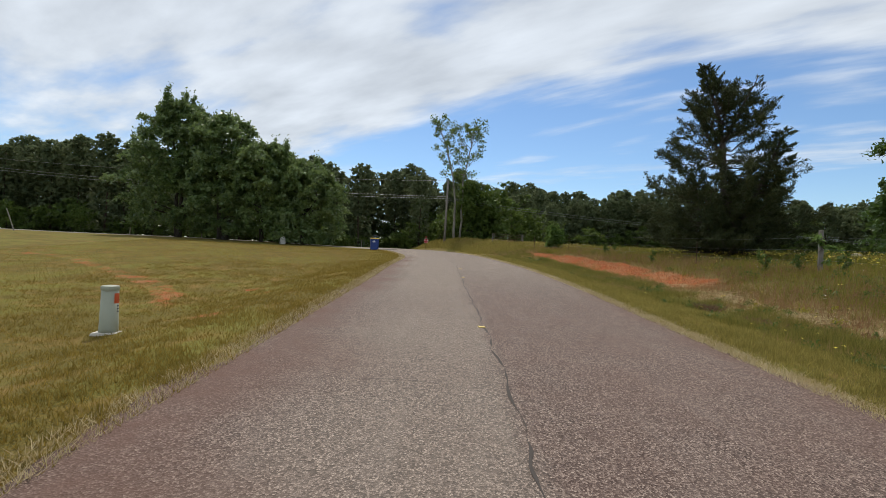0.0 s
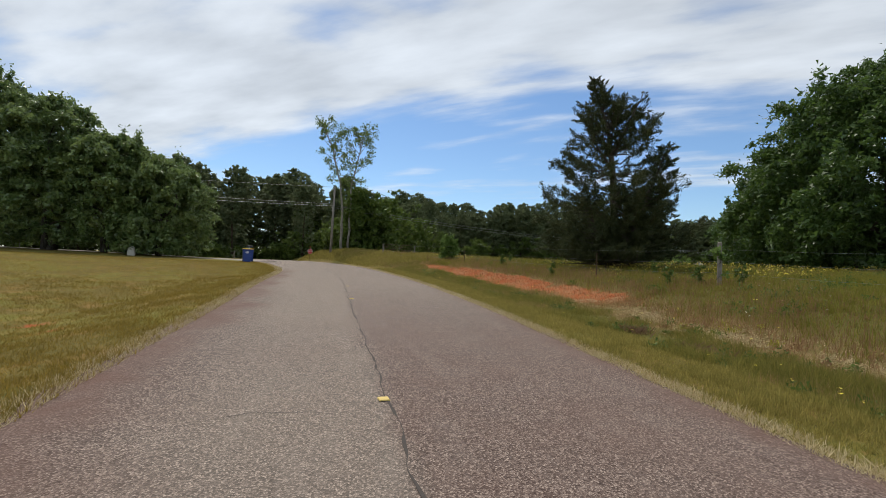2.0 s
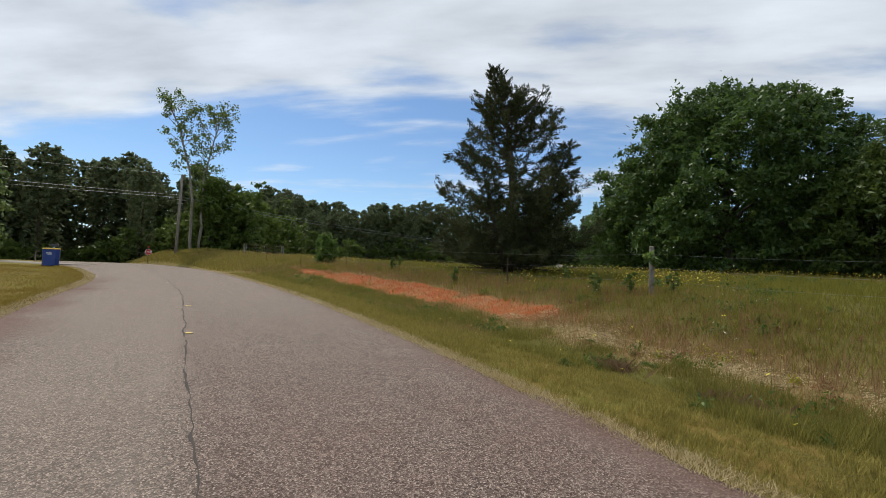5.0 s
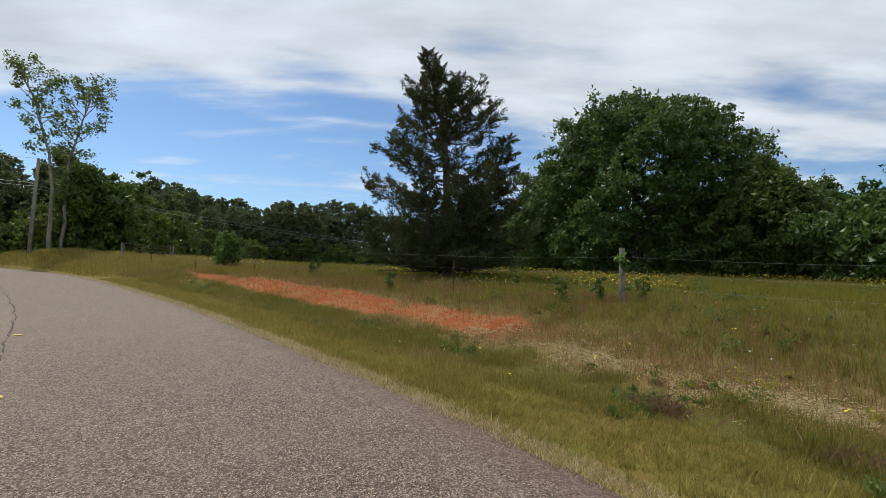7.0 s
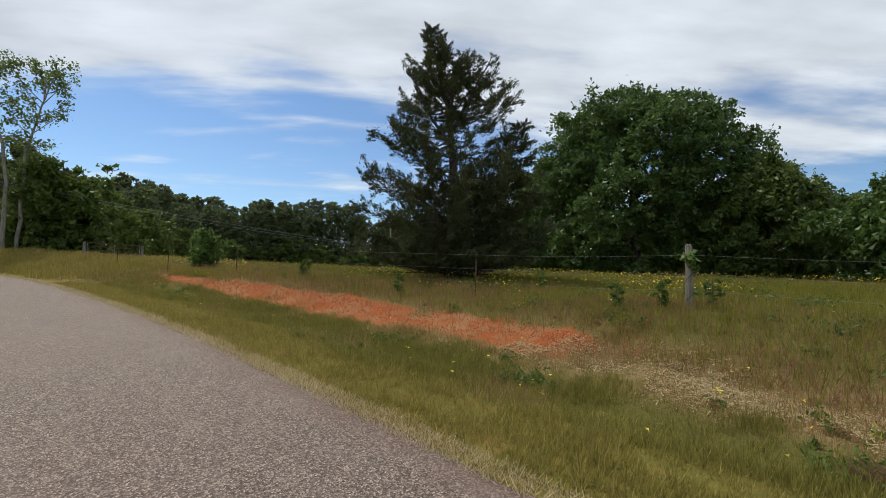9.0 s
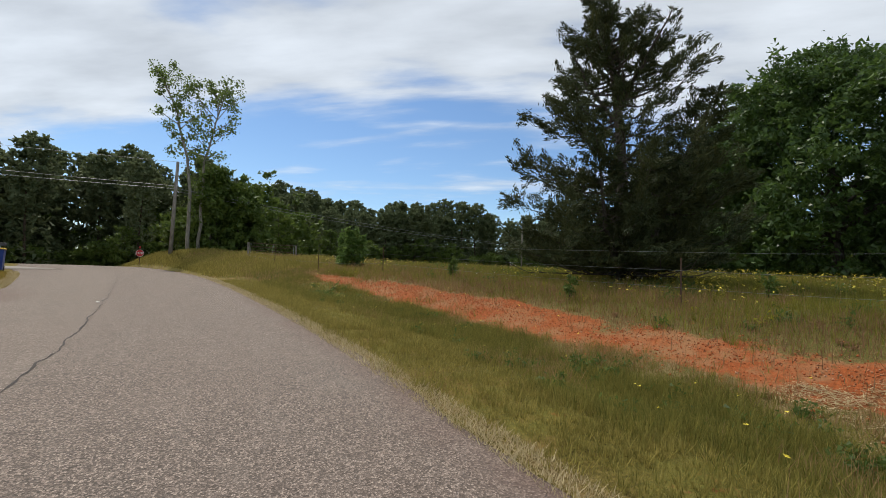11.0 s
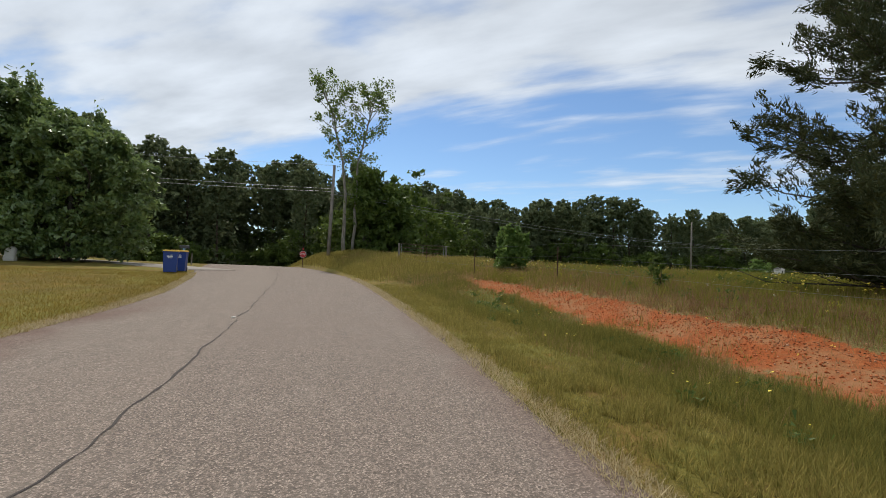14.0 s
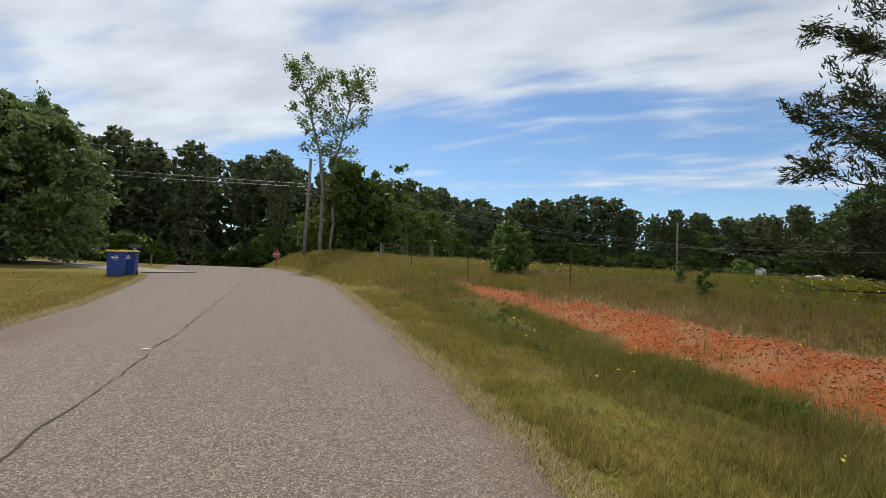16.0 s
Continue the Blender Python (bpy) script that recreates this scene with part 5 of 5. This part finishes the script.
def dead_tuft(x, y, seed):
    RNG.seed(seed)
    n = 320
    a, b = x + RNG.normal(size=n) * .15, y + RNG.normal(size=n) * .2
    tagged(new("dead_weeds", blade_mesh("dead_weeds", a, b, .05 + .16 * RNG.rand(n), np.full(n, .008), M_BLADE_MAUVE, 1.3)), "clump of mauve-brown dead weeds in the ditch", "weed", "clumps of dead weeds")


for i, (x, y) in enumerate(((7.45, 13.0), (7.4, 10.9))):
    dead_tuft(x, y, 300 + i)
RNG.seed(88)


def flowers(name, n, reach, material, label, size, keep, tall):
    x, y = scatter(n, reach[0], reach[1], 4, 58, keep)
    z = height(x, y) + tall * (.7 + .6 * RNG.rand(len(x)))
    p = np.repeat(np.stack([x, y, z], 1), 3, 0) + RNG.normal(size=(3 * len(x), 3)) * size * .4
    stuff(name, leaf_mesh(name, p, size, material, 1.1, .75), label, "flowers")
    stuff("flower_stalks", blade_mesh("flower_stalks", x, y, z - height(x, y), np.full(len(x), .008), M_BLADE_DITCH, .05), "thin green flower stalks", "grass")


n = 24000
y = 1.5 + 44 * RNG.rand(n)
x = road_left(y) + .14 - .35 * RNG.rand(n) ** 1.5
stuff("lawn_edge_straw", blade_mesh("lawn_edge_straw", x, y, .03 + .06 * RNG.rand(n), .006 + .006 * RNG.rand(n), M_BLADE_STRAW, 1.6, bent=False), "dry straw where the lawn meets the road", "grass")
flowers("yellow_flowers", 13000, (5.5, 30), M_PETAL, "small yellow wild flowers across the meadow", .045,
        lambda x, y, o: smooth(6.5, 9, o + 3 * smooth(28, 40, y)) * smooth(.38, .75, value_noise(x, y, 3.5)) * (1 - .8 * smooth(24, 40, y)) * (1 - smooth(.1, .3, clay_band(x, y))), .36)
flowers("white_flowers", 900, (4.5, 22), M_PETAL_WHITE, "scattered small white wild flowers", .03,
        lambda x, y, o: smooth(5.5, 8, o) * smooth(.4, .7, value_noise(x, y, 4.1)), .35)
flowers("verge_flowers", 260, (1.8, 6), M_PETAL, "a few yellow flowers low in the ditch grass", .035, lambda x, y, o: np.full(len(x), .5), .16)


def herbs(name, n, reach, ys, keep, material, size, leaf, label):
    """Low leafy mounds of broad-leaved herbs among the grass."""
    x, y = scatter(n, reach[0], reach[1], ys[0], ys[1], keep)
    m = 46
    k = np.repeat(size * (.4 + .9 * RNG.rand(len(x))), m)[:, None]
    c = np.repeat(np.stack([x, y, height(x, y)], 1), m, 0)
    d = RNG.normal(size=(len(c), 3)) * np.array((.5, .5, .45)) * k
    d[:, 2] = np.abs(d[:, 2]) + .02
    stuff(name, leaf_mesh(name, c + d, leaf, material, 2.0, .3, sharp=True), label, "weeds")


def meadow_part(x, y, o):
    return smooth(5.5, 8, o) * (1 - smooth(.1, .4, clay_band(x, y)))


RNG.seed(91)
herbs("meadow_herbs", 900, (5.5, 26), (5, 46), lambda x, y, o: meadow_part(x, y, o) * smooth(.3, .6, value_noise(x, y, 2.6)), M_WOODS, .26, .045, "dark green leafy weeds among the meadow grass")
herbs("yellow_herbs", 420, (4.5, 22), (5, 46), lambda x, y, o: (1 - smooth(.1, .4, clay_band(x, y))) * smooth(.45, .65, value_noise(x, y, 3.3)), M_HERB, .22, .035, "yellow-green flowering weeds in the grass")
herbs("ditch_herbs", 700, (1.6, 5.0), (5, 42), lambda x, y, o: tall_band(x, y) * (1 - smooth(.1, .4, clay_band(x, y))) * smooth(.4, .65, value_noise(x, y, 1.4)), M_WOODS, .15, .035, "dark leafy weeds in the ditch grass")
herbs("brown_herbs", 420, (4.2, 12), (5, 40), lambda x, y, o: (1 - smooth(.2, .6, clay_band(x, y))) * smooth(.4, .65, value_noise(x, y, 1.9)), M_BLADE_SEED, .15, .030, "red-brown dock and dead weeds in the dry grass")


def weeds(name, count, spots, material, tall, wide, leaf, label):
    for i, (x, y) in enumerate(spots):
        RNG.seed(200 + i + count)
        ob = base(name, x, y, label, "weed", "weeds in the meadow")
        bm = bmesh.new()
        tube(bm, limb_line((0, 0, -.05), (.03, .02, tall), .05, 4), [.012, .010, .008, .006, .004], 5)
        part("stem", bm, M_BARK, ob)
        p = np.concatenate([clump((RNG.normal() * wide * .3, RNG.normal() * wide * .3, tall * (.2 + .75 * k / 9)), wide * (.5 - .03 * k), 34, .1, .8) for k in range(9)])
        leaves = new("foliage", leaf_mesh("foliage", p, leaf, material, 2.2))
        leaves.parent = ob


weeds("weed", 1, ((12.6, 18.2), (13.3, 17.4), (14.4, 16.6), (11.4, 25.2), (15.0, 22.0), (10.9, 31.0), (12.5, 33.5)), M_WOODS, .75, .30, .045, "bushy green weed in the meadow")


def clods():
    """Crumbs of red clay and small stones on the bare strip."""
    RNG.seed(5)
    n = 7000
    y = 16.5 + 22 * RNG.rand(n)
    mid = np.interp(y, CLAY_Y, CLAY_X)
    x = mid + RNG.normal(size=n) * .55
    s = .006 + .024 * RNG.rand(n) ** 3
    p = np.stack([x, y, height(x, y) + s * .3], 1)
    a, b, c = turned(n)
    corners = np.stack([p + a * s[:, None], p - a * s[:, None], p + b * s[:, None], p - b * s[:, None], p + c * s[:, None], p - c * s[:, None]], 1)
    tri = np.array(((0, 2, 4), (2, 1, 4), (1, 3, 4), (3, 0, 4), (2, 0, 5), (1, 2, 5), (3, 1, 5), (0, 3, 5)))
    f = (np.arange(n)[:, None, None] * 6 + tri[None]).reshape(-1, 3)
    stuff("clay_clods", mesh_of("clay_clods", corners.reshape(-1, 3), f, M_CLOD, 3), "crumbs of red clay and small stones", "clods")


def clod_material():
    q = Nodes("clay_clod")
    return q.done(q.ramp(q.island(), ((0, (.29, .080, .028)), (.6, (.40, .12, .045)), (.9, (.42, .16, .07)), (1, (.45, .27, .17)))), .95, specular=.1)


M_CLOD = clod_material()
clods()


def rubble():
    """Brown stones along the upper side of the bare strip."""
    RNG.seed(6)
    n = 6500
    y = 8 + 28 * RNG.rand(n)
    x = np.interp(y, (8, 12, *CLAY_Y), (8.9, 9.3, *CLAY_X)) + .5 * smooth(14, 18, y) + RNG.normal(size=n) * .38
    s = .007 + .020 * RNG.rand(n) ** 2.6
    p = np.stack([x, y, height(x, y) + s * .3], 1)
    a, b, c = turned(n)
    k = s[:, None]
    corners = np.stack([p + a * k, p - a * k, p + b * k * .8, p - b * k * .8, p + c * k * .6, p - c * k * .6], 1)
    tri = np.array(((0, 2, 4), (2, 1, 4), (1, 3, 4), (3, 0, 4), (2, 0, 5), (1, 2, 5), (3, 1, 5), (0, 3, 5)))
    f = (np.arange(n)[:, None, None] * 6 + tri[None]).reshape(-1, 3)
    q = Nodes("brown_rubble")
    mat = q.done(q.ramp(q.island(), ((0, (.17, .066, .030)), (.6, (.31, .135, .065)), (1, (.42, .25, .15)))), .95, specular=.1)
    stuff("rubble", mesh_of("rubble", corners.reshape(-1, 3), f, mat, 3), "loose brown stones beside the bare clay", "stones")


rubble()
